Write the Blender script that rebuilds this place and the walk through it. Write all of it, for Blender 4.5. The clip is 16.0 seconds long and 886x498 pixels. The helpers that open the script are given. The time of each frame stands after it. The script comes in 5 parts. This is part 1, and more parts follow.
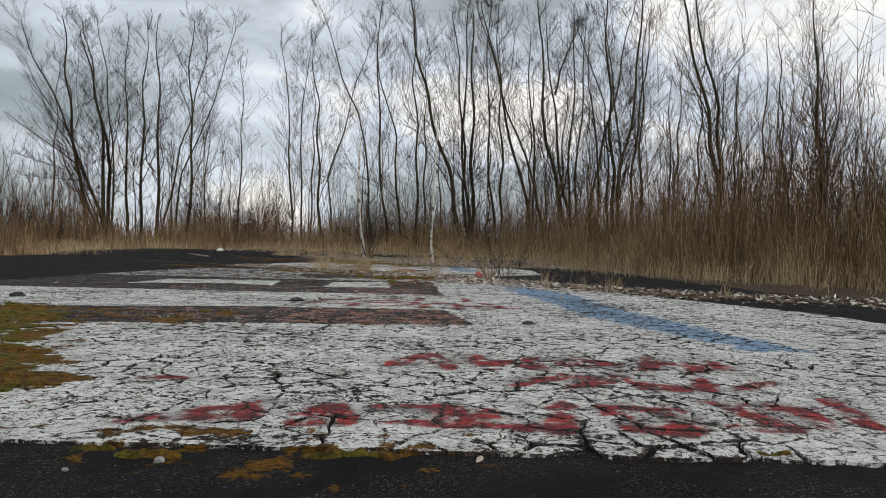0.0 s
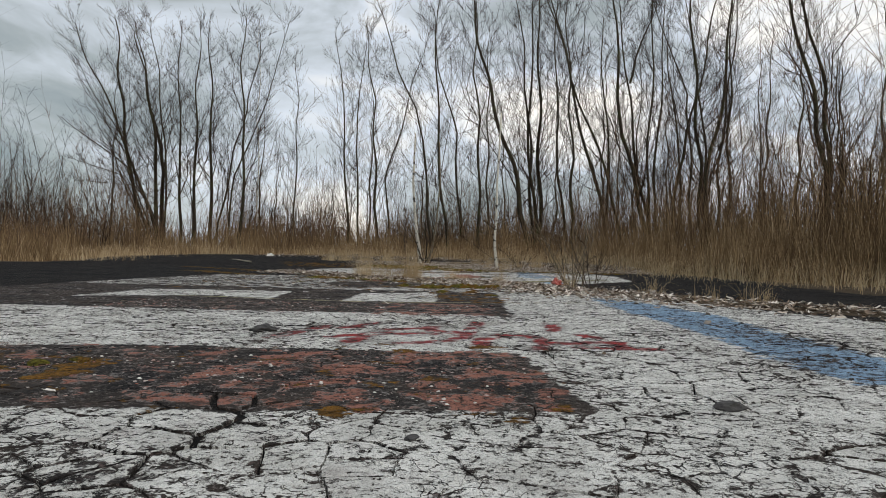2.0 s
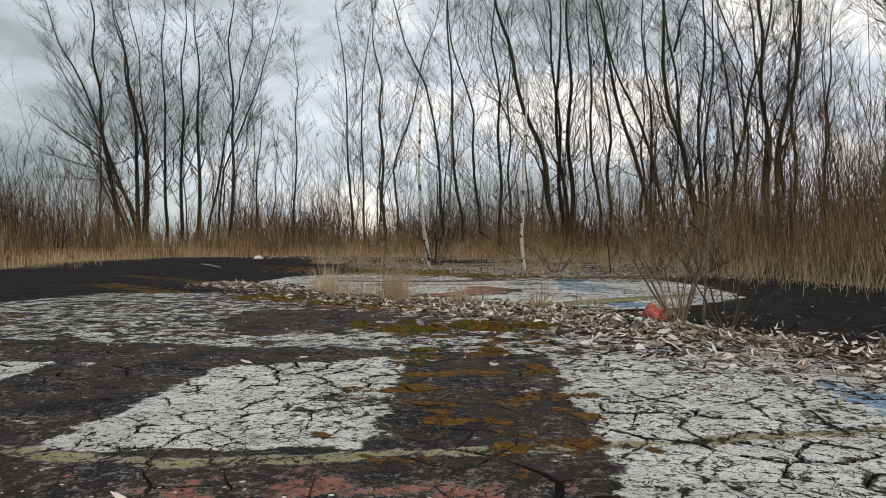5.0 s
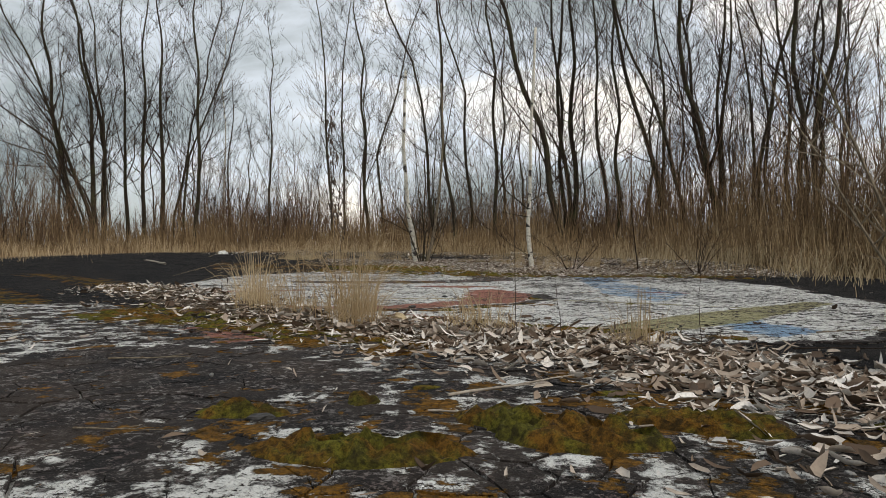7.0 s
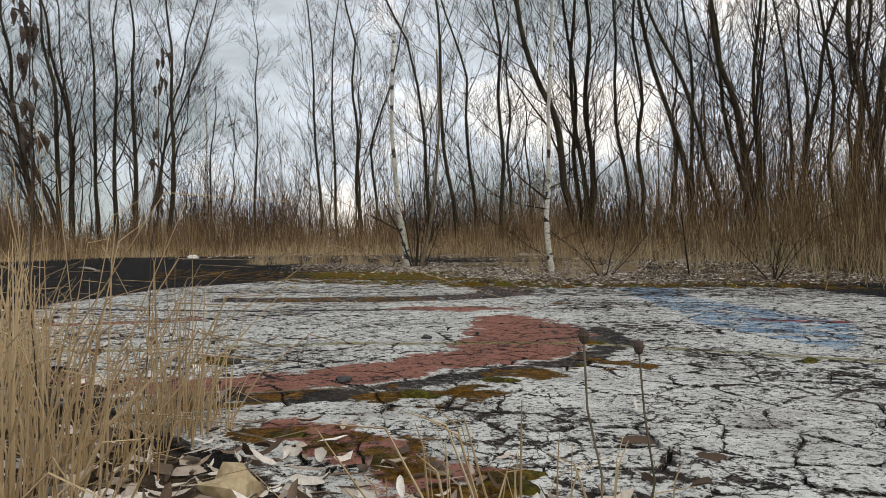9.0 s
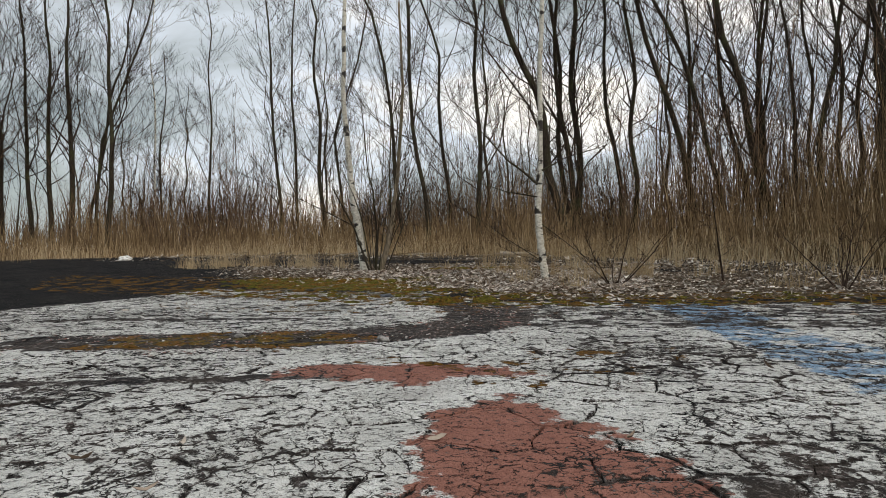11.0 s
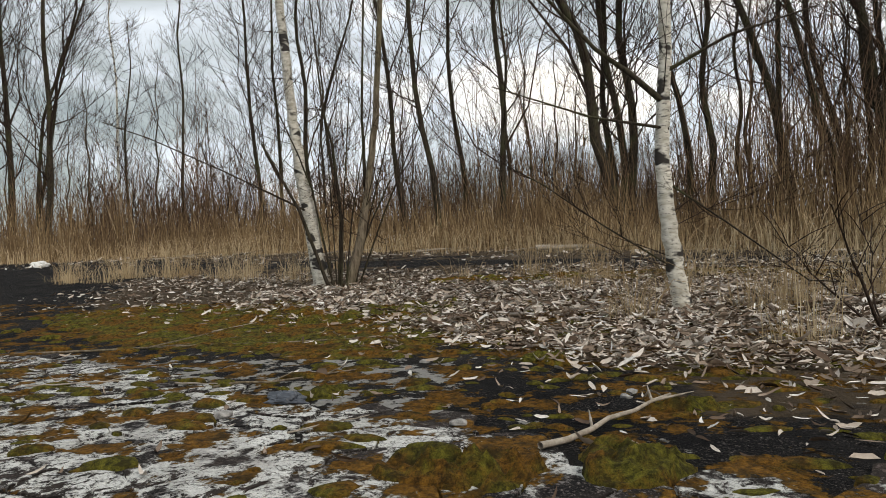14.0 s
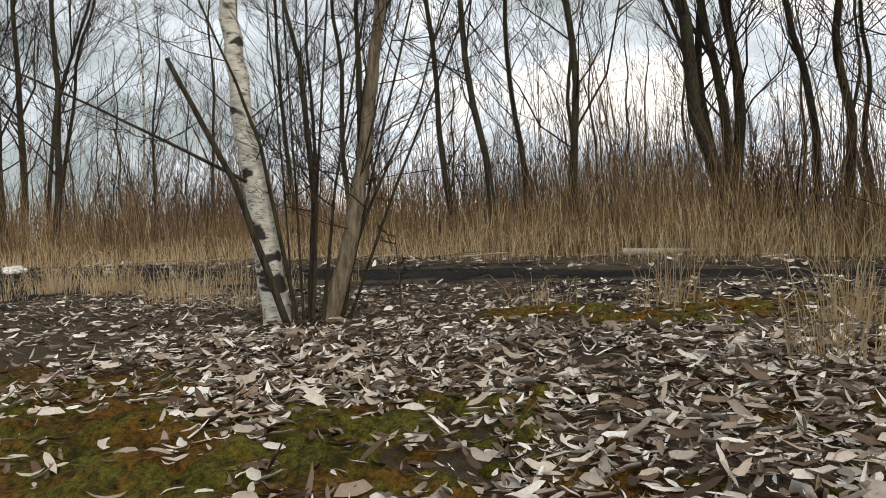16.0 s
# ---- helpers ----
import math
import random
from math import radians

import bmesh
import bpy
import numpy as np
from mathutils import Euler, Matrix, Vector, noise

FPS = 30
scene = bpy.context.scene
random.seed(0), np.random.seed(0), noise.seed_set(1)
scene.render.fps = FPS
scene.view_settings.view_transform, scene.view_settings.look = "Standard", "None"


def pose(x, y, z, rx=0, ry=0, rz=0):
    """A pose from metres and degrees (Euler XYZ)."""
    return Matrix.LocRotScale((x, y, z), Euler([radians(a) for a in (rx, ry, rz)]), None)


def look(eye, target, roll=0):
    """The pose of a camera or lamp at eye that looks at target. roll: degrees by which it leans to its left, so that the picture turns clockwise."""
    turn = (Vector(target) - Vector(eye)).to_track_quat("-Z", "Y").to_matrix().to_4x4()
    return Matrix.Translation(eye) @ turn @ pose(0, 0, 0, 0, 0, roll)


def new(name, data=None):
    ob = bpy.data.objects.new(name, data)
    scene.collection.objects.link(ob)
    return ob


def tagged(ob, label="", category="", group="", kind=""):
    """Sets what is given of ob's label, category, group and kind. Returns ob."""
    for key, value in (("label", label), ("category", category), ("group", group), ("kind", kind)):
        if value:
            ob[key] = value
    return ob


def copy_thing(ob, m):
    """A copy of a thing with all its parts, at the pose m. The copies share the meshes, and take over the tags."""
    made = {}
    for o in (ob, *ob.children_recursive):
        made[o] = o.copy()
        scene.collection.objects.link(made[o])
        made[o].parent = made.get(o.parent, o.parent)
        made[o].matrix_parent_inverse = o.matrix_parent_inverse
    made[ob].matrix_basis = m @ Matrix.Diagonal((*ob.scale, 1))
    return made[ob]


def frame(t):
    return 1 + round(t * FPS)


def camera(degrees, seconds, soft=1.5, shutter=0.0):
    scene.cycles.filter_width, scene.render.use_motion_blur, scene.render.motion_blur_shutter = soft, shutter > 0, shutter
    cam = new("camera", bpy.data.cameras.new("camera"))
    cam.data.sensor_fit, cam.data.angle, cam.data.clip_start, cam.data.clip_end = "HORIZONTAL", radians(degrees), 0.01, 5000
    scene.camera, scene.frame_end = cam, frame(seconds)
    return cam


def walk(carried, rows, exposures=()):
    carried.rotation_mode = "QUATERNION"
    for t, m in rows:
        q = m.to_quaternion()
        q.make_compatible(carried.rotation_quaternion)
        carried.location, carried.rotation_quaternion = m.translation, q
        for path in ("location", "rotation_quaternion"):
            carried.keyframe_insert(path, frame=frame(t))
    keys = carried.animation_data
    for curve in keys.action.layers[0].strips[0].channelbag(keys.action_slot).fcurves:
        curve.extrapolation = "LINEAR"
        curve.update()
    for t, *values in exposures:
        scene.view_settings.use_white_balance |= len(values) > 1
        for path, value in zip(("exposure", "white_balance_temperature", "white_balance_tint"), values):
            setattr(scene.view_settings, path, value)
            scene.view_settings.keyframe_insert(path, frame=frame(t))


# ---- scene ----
cam = camera(65.3, 16.0, 0.6)
PATH = [
    (0, (0.199, 0.855, 0.961), (0.164, 3.153, 0.965), 1.30),
    (0.5, (0.193, 2.140, 1.019), (0.046, 4.435, 1.010), 1.20),
    (1, (0.199, 3.375, 0.877), (-0.093, 5.657, 0.870), 1.30),
    (1.5, (0.243, 4.651, 0.827), (-0.116, 6.924, 0.832), 1.10),
    (2, (0.047, 6.020, 0.826), (-0.200, 8.307, 0.845), 1.00),
    (2.5, (-0.159, 7.447, 0.895), (-0.366, 9.738, 0.906), 0.80),
    (3, (-0.221, 8.885, 0.843), (-0.456, 11.174, 0.847), 0.50),
    (3.5, (-0.338, 10.248, 0.849), (-0.516, 12.541, 0.861), 0.30),
    (4, (-0.396, 11.561, 0.904), (-0.577, 13.854, 0.910), 0.00),
    (4.2, (-0.382, 12.110, 0.925), (-0.608, 14.399, 0.939), 0.00),
    (6.3, (-0.980, 18.157, 0.978), (-1.325, 20.431, 0.979), 0.20),
    (6.5, (-1.081, 18.675, 0.956), (-1.382, 20.955, 0.954), -0.20),
    (7, (-1.331, 19.920, 0.837), (-1.606, 22.204, 0.836), 0.10),
    (7.5, (-1.432, 21.252, 0.889), (-1.757, 23.529, 0.889), -0.10),
    (8, (-1.537, 22.647, 0.945), (-1.794, 24.932, 0.941), -0.20),
    (8.5, (-1.707, 24.001, 0.842), (-1.906, 26.293, 0.834), -0.30),
    (9, (-1.755, 25.242, 0.820), (-2.042, 27.524, 0.826), -0.40),
    (9.5, (-1.808, 26.390, 0.843), (-2.024, 28.679, 0.835), -0.50),
    (9.7, (-1.830, 26.838, 0.855), (-2.028, 29.129, 0.870), -0.50),
    (11.8, (-2.149, 31.848, 1.017), (-2.394, 34.135, 0.999), -1.70),
    (12, (-2.193, 32.412, 1.040), (-2.500, 34.692, 1.031), -1.80),
    (12.5, (-2.350, 33.862, 0.959), (-2.656, 36.141, 0.927), -1.80),
    (13, (-2.583, 35.312, 0.902), (-2.820, 37.600, 0.890), -1.70),
    (13.5, (-2.677, 36.762, 0.945), (-2.969, 39.044, 0.932), -2.00),
    (14, (-2.757, 38.212, 0.940), (-3.016, 40.498, 0.909), -2.10),
    (14.5, (-2.962, 39.614, 0.845), (-3.174, 41.904, 0.821), -1.80),
    (15, (-3.111, 40.916, 0.845), (-3.401, 43.198, 0.834), -1.80),
    (15.5, (-3.184, 42.191, 0.835), (-3.510, 44.468, 0.803), -1.70),
    (16, (-3.412, 43.484, 0.885), (-3.847, 45.743, 0.873), -1.90),
]
walk(cam, [(t, look(eye, target, roll)) for t, eye, target, roll in PATH], exposures=((0, 0.02, 7050, 10), (4, 0.08, 7250, 10), (7, 0.17, 7300, 10), (9.5, 0.14, 7250, 10), (12.5, 0.24, 7300, 10), (16, 0.46, 7450, 10)))

# ---- world and light: bright overcast afternoon, thin moving cloud ----
world = bpy.data.worlds.new("overcast_sky")
scene.world = world
world.use_nodes = True


def sky_nodes(tree):
    n, k = tree.nodes, tree.links
    bg = n["Background"]
    sky = n.new("ShaderNodeTexSky")
    sky.sky_type, sky.sun_disc = "NISHITA", False
    sky.sun_elevation, sky.sun_rotation = radians(42), radians(140)
    dim = n.new("ShaderNodeMix")
    dim.data_type, dim.blend_type = "RGBA", "MULTIPLY"
    dim.inputs["Factor"].default_value = 1
    dim.inputs["B"].default_value = (0.10, 0.10, 0.10, 1)
    k.new(sky.outputs["Color"], dim.inputs["A"])
    co = n.new("ShaderNodeTexCoord")
    mp = n.new("ShaderNodeMapping")
    mp.inputs["Scale"].default_value = (1.0, 1.0, 2.6)
    k.new(co.outputs["Generated"], mp.inputs["Vector"])
    big = n.new("ShaderNodeTexNoise")
    big.inputs["Scale"].default_value, big.inputs["Detail"].default_value = 2.9, 8
    big.inputs["Roughness"].default_value, big.inputs["Distortion"].default_value = 0.55, 0.6
    k.new(mp.outputs["Vector"], big.inputs["Vector"])
    ramp = n.new("ShaderNodeValToRGB")
    e = ramp.color_ramp.elements
    e[0].position, e[0].color = 0.16, (0.15, 0.20, 0.235, 1)
    e[1].position, e[1].color = 0.66, (1.0, 0.99, 0.985, 1)
    mid = e.new(0.48)
    mid.color = (0.57, 0.65, 0.77, 1)
    e.new(0.34).color = (0.31, 0.365, 0.405, 1)
    part_xyz = n.new("ShaderNodeSeparateXYZ")
    k.new(co.outputs["Generated"], part_xyz.inputs["Vector"])
    bank = n.new("ShaderNodeMapRange")
    for key, val in (("From Min", -0.75), ("From Max", 0.35), ("To Min", -0.15), ("To Max", 0.05)):
        bank.inputs[key].default_value = val
    k.new(part_xyz.outputs["X"], bank.inputs["Value"])
    both = n.new("ShaderNodeMath")
    k.new(big.outputs["Fac"], both.inputs[0])
    k.new(bank.outputs["Result"], both.inputs[1])
    k.new(both.outputs[0], ramp.inputs["Fac"])
    mix = n.new("ShaderNodeMix")
    mix.data_type = "RGBA"
    mix.inputs["Factor"].default_value = 0.9
    k.new(dim.outputs["Result"], mix.inputs["A"])
    k.new(ramp.outputs["Color"], mix.inputs["B"])
    k.new(mix.outputs["Result"], bg.inputs["Color"])
    bg.inputs["Strength"].default_value = 1.2


sky_nodes(world.node_tree)
sun = new("sun", bpy.data.lights.new("sun", "SUN"))
sun.data.energy, sun.data.angle, sun.data.color = 0.85, radians(25), (1.0, 0.97, 0.91)
sun.matrix_world = look((32, -38, 45), (0, 0, 0))


# ---- materials ----
class Nodes:
    """Short hand for building one node material."""

    def __init__(self, name, rough=0.85, gloss=0.5):
        self.m = bpy.data.materials.new(name)
        self.m.use_nodes = True
        self.n, self.k = self.m.node_tree.nodes, self.m.node_tree.links
        self.out = self.n["Principled BSDF"]
        self.out.inputs["Roughness"].default_value = rough
        self.out.inputs["Specular IOR Level"].default_value = gloss
        self.pos = self.n.new("ShaderNodeNewGeometry").outputs["Position"]

    def put(self, value, socket):
        if isinstance(value, bpy.types.NodeSocket):
            self.k.new(value, socket)
        else:
            socket.default_value = (*value, 1) if isinstance(value, tuple) and len(value) == 3 and socket.type == "RGBA" else value

    def scaled(self, sx, sy, sz):
        mp = self.n.new("ShaderNodeMapping")
        mp.inputs["Scale"].default_value = (sx, sy, sz)
        self.k.new(self.pos, mp.inputs["Vector"])
        return mp.outputs["Vector"]

    def noise(self, scale, detail=4, rough=0.6, vector=None, distort=0.0):
        x = self.n.new("ShaderNodeTexNoise")
        x.inputs["Scale"].default_value, x.inputs["Detail"].default_value = scale, detail
        x.inputs["Roughness"].default_value, x.inputs["Distortion"].default_value = rough, distort
        self.k.new(vector or self.pos, x.inputs["Vector"])
        return x.outputs["Fac"]

    def cells(self, scale, feature="F1", vector=None):
        x = self.n.new("ShaderNodeTexVoronoi")
        x.feature = feature
        x.inputs["Scale"].default_value = scale
        self.k.new(vector or self.pos, x.inputs["Vector"])
        return x

    def attr(self, name):
        x = self.n.new("ShaderNodeAttribute")
        x.attribute_name = name
        return x.outputs["Fac"]

    def math(self, op, a, b=0.0):
        x = self.n.new("ShaderNodeMath")
        x.operation = op
        self.put(a, x.inputs[0])
        self.put(b, x.inputs[1])
        return x.outputs[0]

    def step(self, v, lo, hi, a=0.0, b=1.0):
        x = self.n.new("ShaderNodeMapRange")
        x.interpolation_type = "SMOOTHSTEP"
        self.put(v, x.inputs["Value"])
        for key, val in (("From Min", lo), ("From Max", hi), ("To Min", a), ("To Max", b)):
            x.inputs[key].default_value = val
        return x.outputs["Result"]

    def mix(self, f, a, b):
        x = self.n.new("ShaderNodeMix")
        x.data_type = "RGBA"
        self.put(f, x.inputs["Factor"])
        self.put(a, x.inputs["A"])
        self.put(b, x.inputs["B"])
        return x.outputs["Result"]

    def random(self):
        return self.n.new("ShaderNodeObjectInfo").outputs["Random"]

    def island(self):
        return self.n.new("ShaderNodeNewGeometry").outputs["Random Per Island"]

    def done(self, colour, height=None, strength=0.5, distance=0.01, rough=None):
        self.put(colour, self.out.inputs["Base Color"])
        if rough is not None:
            self.put(rough, self.out.inputs["Roughness"])
        if height is not None:
            b = self.n.new("ShaderNodeBump")
            b.inputs["Strength"].default_value, b.inputs["Distance"].default_value = strength, distance
            self.k.new(height, b.inputs["Height"])
            self.k.new(b.outputs["Normal"], self.out.inputs["Normal"])
        return self.m


def moss_colour(q):
    a = q.noise(2.6, 6, 0.65)
    b = q.noise(30, 6, 0.75)
    # shade of the moss recesses, put into the colour where this noise is low
    recess_shade = q.math("MULTIPLY", q.step(q.noise(9, 5, 0.65), 0.52, 0.36), 0.7)
    green = q.mix(q.step(b, 0.3, 0.7), (0.022, 0.022, 0.005), (0.22, 0.20, 0.028))
    rust = q.mix(q.step(b, 0.3, 0.7), (0.034, 0.017, 0.005), (0.31, 0.148, 0.022))
    return q.mix(recess_shade, q.mix(q.step(a, 0.44, 0.58), green, rust), (0.030, 0.023, 0.009))


def asphalt_colour(q):
    grain = q.cells(95)
    speck = q.step(grain.outputs["Distance"], 0.0, 0.5)
    base = q.mix(speck, (0.034, 0.033, 0.034), (0.005, 0.005, 0.006))
    big = q.step(q.noise(0.7, 5), 0.35, 0.7)
    base = q.mix(big, base, q.mix(q.noise(60, 2), (0.006, 0.006, 0.006), (0.040, 0.036, 0.034)))
    pale = q.step(q.cells(21).outputs["Distance"], 0.13, 0.09)
    keep = q.step(q.noise(9, 2), 0.56, 0.62)
    base = q.mix(q.math("MULTIPLY", pale, keep), base, (0.33, 0.32, 0.31))
    grit = q.step(q.noise(75, 4, 0.7), 0.56, 0.64)
    some = q.step(q.noise(2.1, 4), 0.40, 0.54)
    base = q.mix(q.math("MULTIPLY", grit, some), base, (0.15, 0.13, 0.12))
    return base, grain.outputs["Distance"]


def ground_material():
    q = Nodes("ground_asphalt", 0.95, 0.12)
    base, grain = asphalt_colour(q)
    litter = q.math("ADD", q.attr("litter"), q.step(q.noise(1.3, 6), 0.2, 0.8, -0.5, 0.5))
    lit = q.step(litter, -0.12, 0.12)
    soil = q.mix(q.noise(22, 5), (0.030, 0.021, 0.013), (0.15, 0.11, 0.07))
    soil = q.mix(q.step(q.noise(3.0, 3), 0.4, 0.65), soil, q.mix(q.noise(30, 3), (0.05, 0.034, 0.022), (0.17, 0.13, 0.095)))
    col = q.mix(lit, base, soil)
    wash = q.math("ADD", q.attr("wash"), q.step(q.noise(4.5, 8, 0.7), 0.2, 0.8, -0.55, 0.55))
    col = q.mix(q.step(wash, -0.02, 0.10), col, q.mix(q.noise(35, 3), (0.24, 0.235, 0.225), (0.52, 0.51, 0.48)))
    moss = q.math("ADD", q.attr("moss"), q.step(q.noise(2.6, 6, 0.65), 0.2, 0.8, -0.65, 0.65))
    mm = q.step(moss, -0.03, 0.08)
    col = q.mix(mm, col, moss_colour(q))
    h = q.math("ADD", grain, q.math("MULTIPLY", q.noise(18, 6, 0.7), 3.0))
    h = q.math("ADD", h, q.math("MULTIPLY", mm, q.math("ADD", q.noise(70, 3), q.math("MULTIPLY", q.noise(9, 5, 0.65), 3.0))))
    return q.done(col, h, 0.9, 0.03)


def paint_material():
    q = Nodes("flaking_painted_asphalt", 0.9, 0.15)
    tar, grain = asphalt_colour(q)
    tar = q.mix(q.step(q.noise(1.6, 5), 0.35, 0.65), tar, q.mix(q.noise(50, 4), (0.008, 0.007, 0.006), (0.085, 0.066, 0.056)))
    fine = q.noise(17, 7, 0.72, q.scaled(1.0, 0.8, 1.0), 0.5)
    flake = q.noise(6.0, 6, 0.65, None, 0.6)
    broad = q.noise(0.55, 3)
    wear = q.math("ADD", q.math("MULTIPLY", fine, 0.85), q.math("MULTIPLY", flake, 0.45))
    wear = q.math("ADD", wear, q.math("MULTIPLY", broad, 0.34))
    edge = q.step(q.attr("rim"), 0.0, 0.35, -0.07, 0.03)
    wear = q.math("ADD", wear, edge)
    rnd = q.step(q.random(), 0, 1, -0.025, 0.025)
    wear = q.math("ADD", wear, rnd)
    fray = q.step(q.noise(3.2, 7, 0.7), 0.2, 0.8, -0.22, 0.22)

    def area(name, soft=0.03, more=1.0):
        return q.step(q.math("ADD", q.attr(name), q.math("MULTIPLY", fray, more)), -soft, soft)

    grime = q.noise(2.0, 4)
    white = q.mix(q.step(grime, 0.35, 0.68), (0.88, 0.88, 0.85), (0.66, 0.66, 0.63))
    white = q.mix(q.step(q.noise(34, 5, 0.75), 0.54, 0.64), white, (0.36, 0.355, 0.335))
    white = q.mix(q.math("MULTIPLY", q.step(q.noise(1.1, 6, 0.7), 0.54, 0.74), 0.6), white, (0.24, 0.195, 0.185))
    white = q.mix(q.step(q.cells(140).outputs["Distance"], 0.20, 0.10), white, (0.16, 0.155, 0.15))
    white = q.mix(q.math("MULTIPLY", q.step(q.noise(75, 4, 0.8), 0.52, 0.64), 0.5), white, (0.42, 0.415, 0.40))
    red_tone = q.mix(q.step(q.noise(7, 5), 0.35, 0.62), (0.46, 0.055, 0.055), (0.17, 0.05, 0.055))
    terra = q.mix(q.noise(9, 5), (0.24, 0.095, 0.07), (0.46, 0.215, 0.165))
    blue = q.mix(q.noise(6, 5), (0.15, 0.27, 0.43), (0.36, 0.52, 0.68))
    yellow = q.mix(q.noise(8, 5), (0.16, 0.14, 0.035), (0.42, 0.38, 0.16))
    coat = white
    coat = q.mix(area("terra"), coat, terra)
    coat = q.mix(q.math("MULTIPLY", area("blue", 0.05), q.step(q.noise(3.5, 6, 0.7), 0.30, 0.42)), coat, blue)
    coat = q.mix(q.math("MULTIPLY", area("yellow", 0.03, 0.3), 0.85), coat, yellow)
    spray = q.math("MULTIPLY", area("red", 0.025, 0.28), q.step(q.noise(4.0, 5), 0.36, 0.50))
    haze = q.math("MULTIPLY", q.step(q.math("ADD", q.attr("red"), q.math("MULTIPLY", fray, 0.6)), -0.17, 0.02), q.step(q.noise(1.9, 4), 0.42, 0.60, 0.0, 0.65))
    coat = q.mix(haze, coat, (0.13, 0.105, 0.105))
    coat = q.mix(spray, coat, red_tone)
    whole = q.math("MAXIMUM", area("paint", 0.015, 0.5), q.math("MAXIMUM", q.math("MULTIPLY", area("terra"), q.step(q.noise(2.3, 6, 0.7), 0.40, 0.50)), area("yellow", 0.02, 0.3)))
    warp = q.n.new("ShaderNodeVectorMath")
    warp.operation = "MULTIPLY_ADD"
    jog = q.n.new("ShaderNodeTexNoise")
    jog.inputs["Scale"].default_value, jog.inputs["Detail"].default_value = 7, 4
    q.k.new(q.pos, jog.inputs["Vector"])
    q.k.new(jog.outputs["Color"], warp.inputs[0])
    warp.inputs[1].default_value = (0.22, 0.22, 0.22)
    q.k.new(q.pos, warp.inputs[2])
    web = q.cells(8.5, "DISTANCE_TO_EDGE", warp.outputs[0]).outputs["Distance"]
    gape = q.step(q.noise(1.3, 5, 0.7), 0.44, 0.74, 0.0, 0.07)
    hair = q.step(q.math("SUBTRACT", web, gape), -0.012, 0.012)
    chips = q.math("MULTIPLY", q.step(q.math("ADD", wear, q.math("MULTIPLY", area("terra"), 0.04)), 0.745, 0.79), hair)
    pits = q.step(q.noise(30, 6, 0.75, q.scaled(0.8, 1.0, 1.0)), 0.40, 0.44)
    scab = q.math("MULTIPLY", q.step(q.noise(24, 6, 0.75), 0.53, 0.58), q.step(q.noise(1.9, 4), 0.34, 0.58, 0.08, 0.55))
    tar = q.mix(scab, tar, q.mix(q.step(q.noise(6, 3), 0.4, 0.6), (0.21, 0.155, 0.145), (0.36, 0.335, 0.325)))
    cover = q.math("MULTIPLY", whole, q.math("MULTIPLY", chips, pits))
    col = q.mix(cover, tar, coat)
    moss = q.math("ADD", q.attr("moss"), q.step(q.noise(2.6, 6, 0.65), 0.2, 0.8, -0.65, 0.65))
    mm = q.step(moss, -0.03, 0.08)
    col = q.mix(mm, col, moss_colour(q))
    h = q.math("ADD", q.math("MULTIPLY", cover, 0.7), q.math("MULTIPLY", fine, 0.9))
    h = q.math("ADD", h, q.math("MULTIPLY", grain, 0.35))
    h = q.math("ADD", h, q.math("MULTIPLY", q.noise(14, 6, 0.75), 1.6))
    h = q.math("ADD", h, q.math("MULTIPLY", mm, q.math("ADD", q.noise(70, 3), 0.8)))
    return q.done(col, h, 1.0, 0.022)


def bark_material(name, lo, hi, green=0.0):
    q = Nodes(name, 0.9, 0.15)
    v = q.scaled(1, 1, 0.22)
    a = q.noise(26, 5, 0.65, v)
    col = q.mix(q.step(a, 0.3, 0.7), lo, hi)
    if green:
        col = q.mix(q.math("MULTIPLY", q.step(q.noise(1.1, 4), 0.45, 0.7), green), col, (0.075, 0.085, 0.035))
    return q.done(col, a, 0.8, 0.02)


def birch_material():
    q = Nodes("birch_bark", 0.7, 0.15)
    v = q.scaled(1, 1, 3.6)
    lent = q.step(q.noise(13, 4, 0.65, v), 0.56, 0.62)
    scar = q.step(q.noise(1.7, 3, 0.5, q.scaled(1.4, 1.4, 2.4)), 0.585, 0.63)
    peel = q.noise(9, 4, 0.6, q.scaled(1, 1, 2.5))
    col = q.mix(q.step(peel, 0.35, 0.7), (0.68, 0.65, 0.58), (0.40, 0.37, 0.30))
    dark = q.math("MAXIMUM", q.math("MULTIPLY", lent, 0.75), scar)
    col = q.mix(dark, col, (0.045, 0.040, 0.036))
    return q.done(col, q.math("SUBTRACT", peel, dark), 0.5, 0.01)


def stalk_material(name, lo, hi, tip=None):
    q = Nodes(name, 0.8, 0.15)
    r = q.island()
    col = q.mix(r, lo, hi)
    col = q.mix(q.math("MULTIPLY", q.noise(14, 3, 0.6, q.scaled(1, 1, 0.3)), 0.6), col, tip or lo)
    col = q.mix(q.step(q.noise(0.45, 4), 0.42, 0.62, 0.0, 0.55), col, tip or lo)
    return q.done(col)


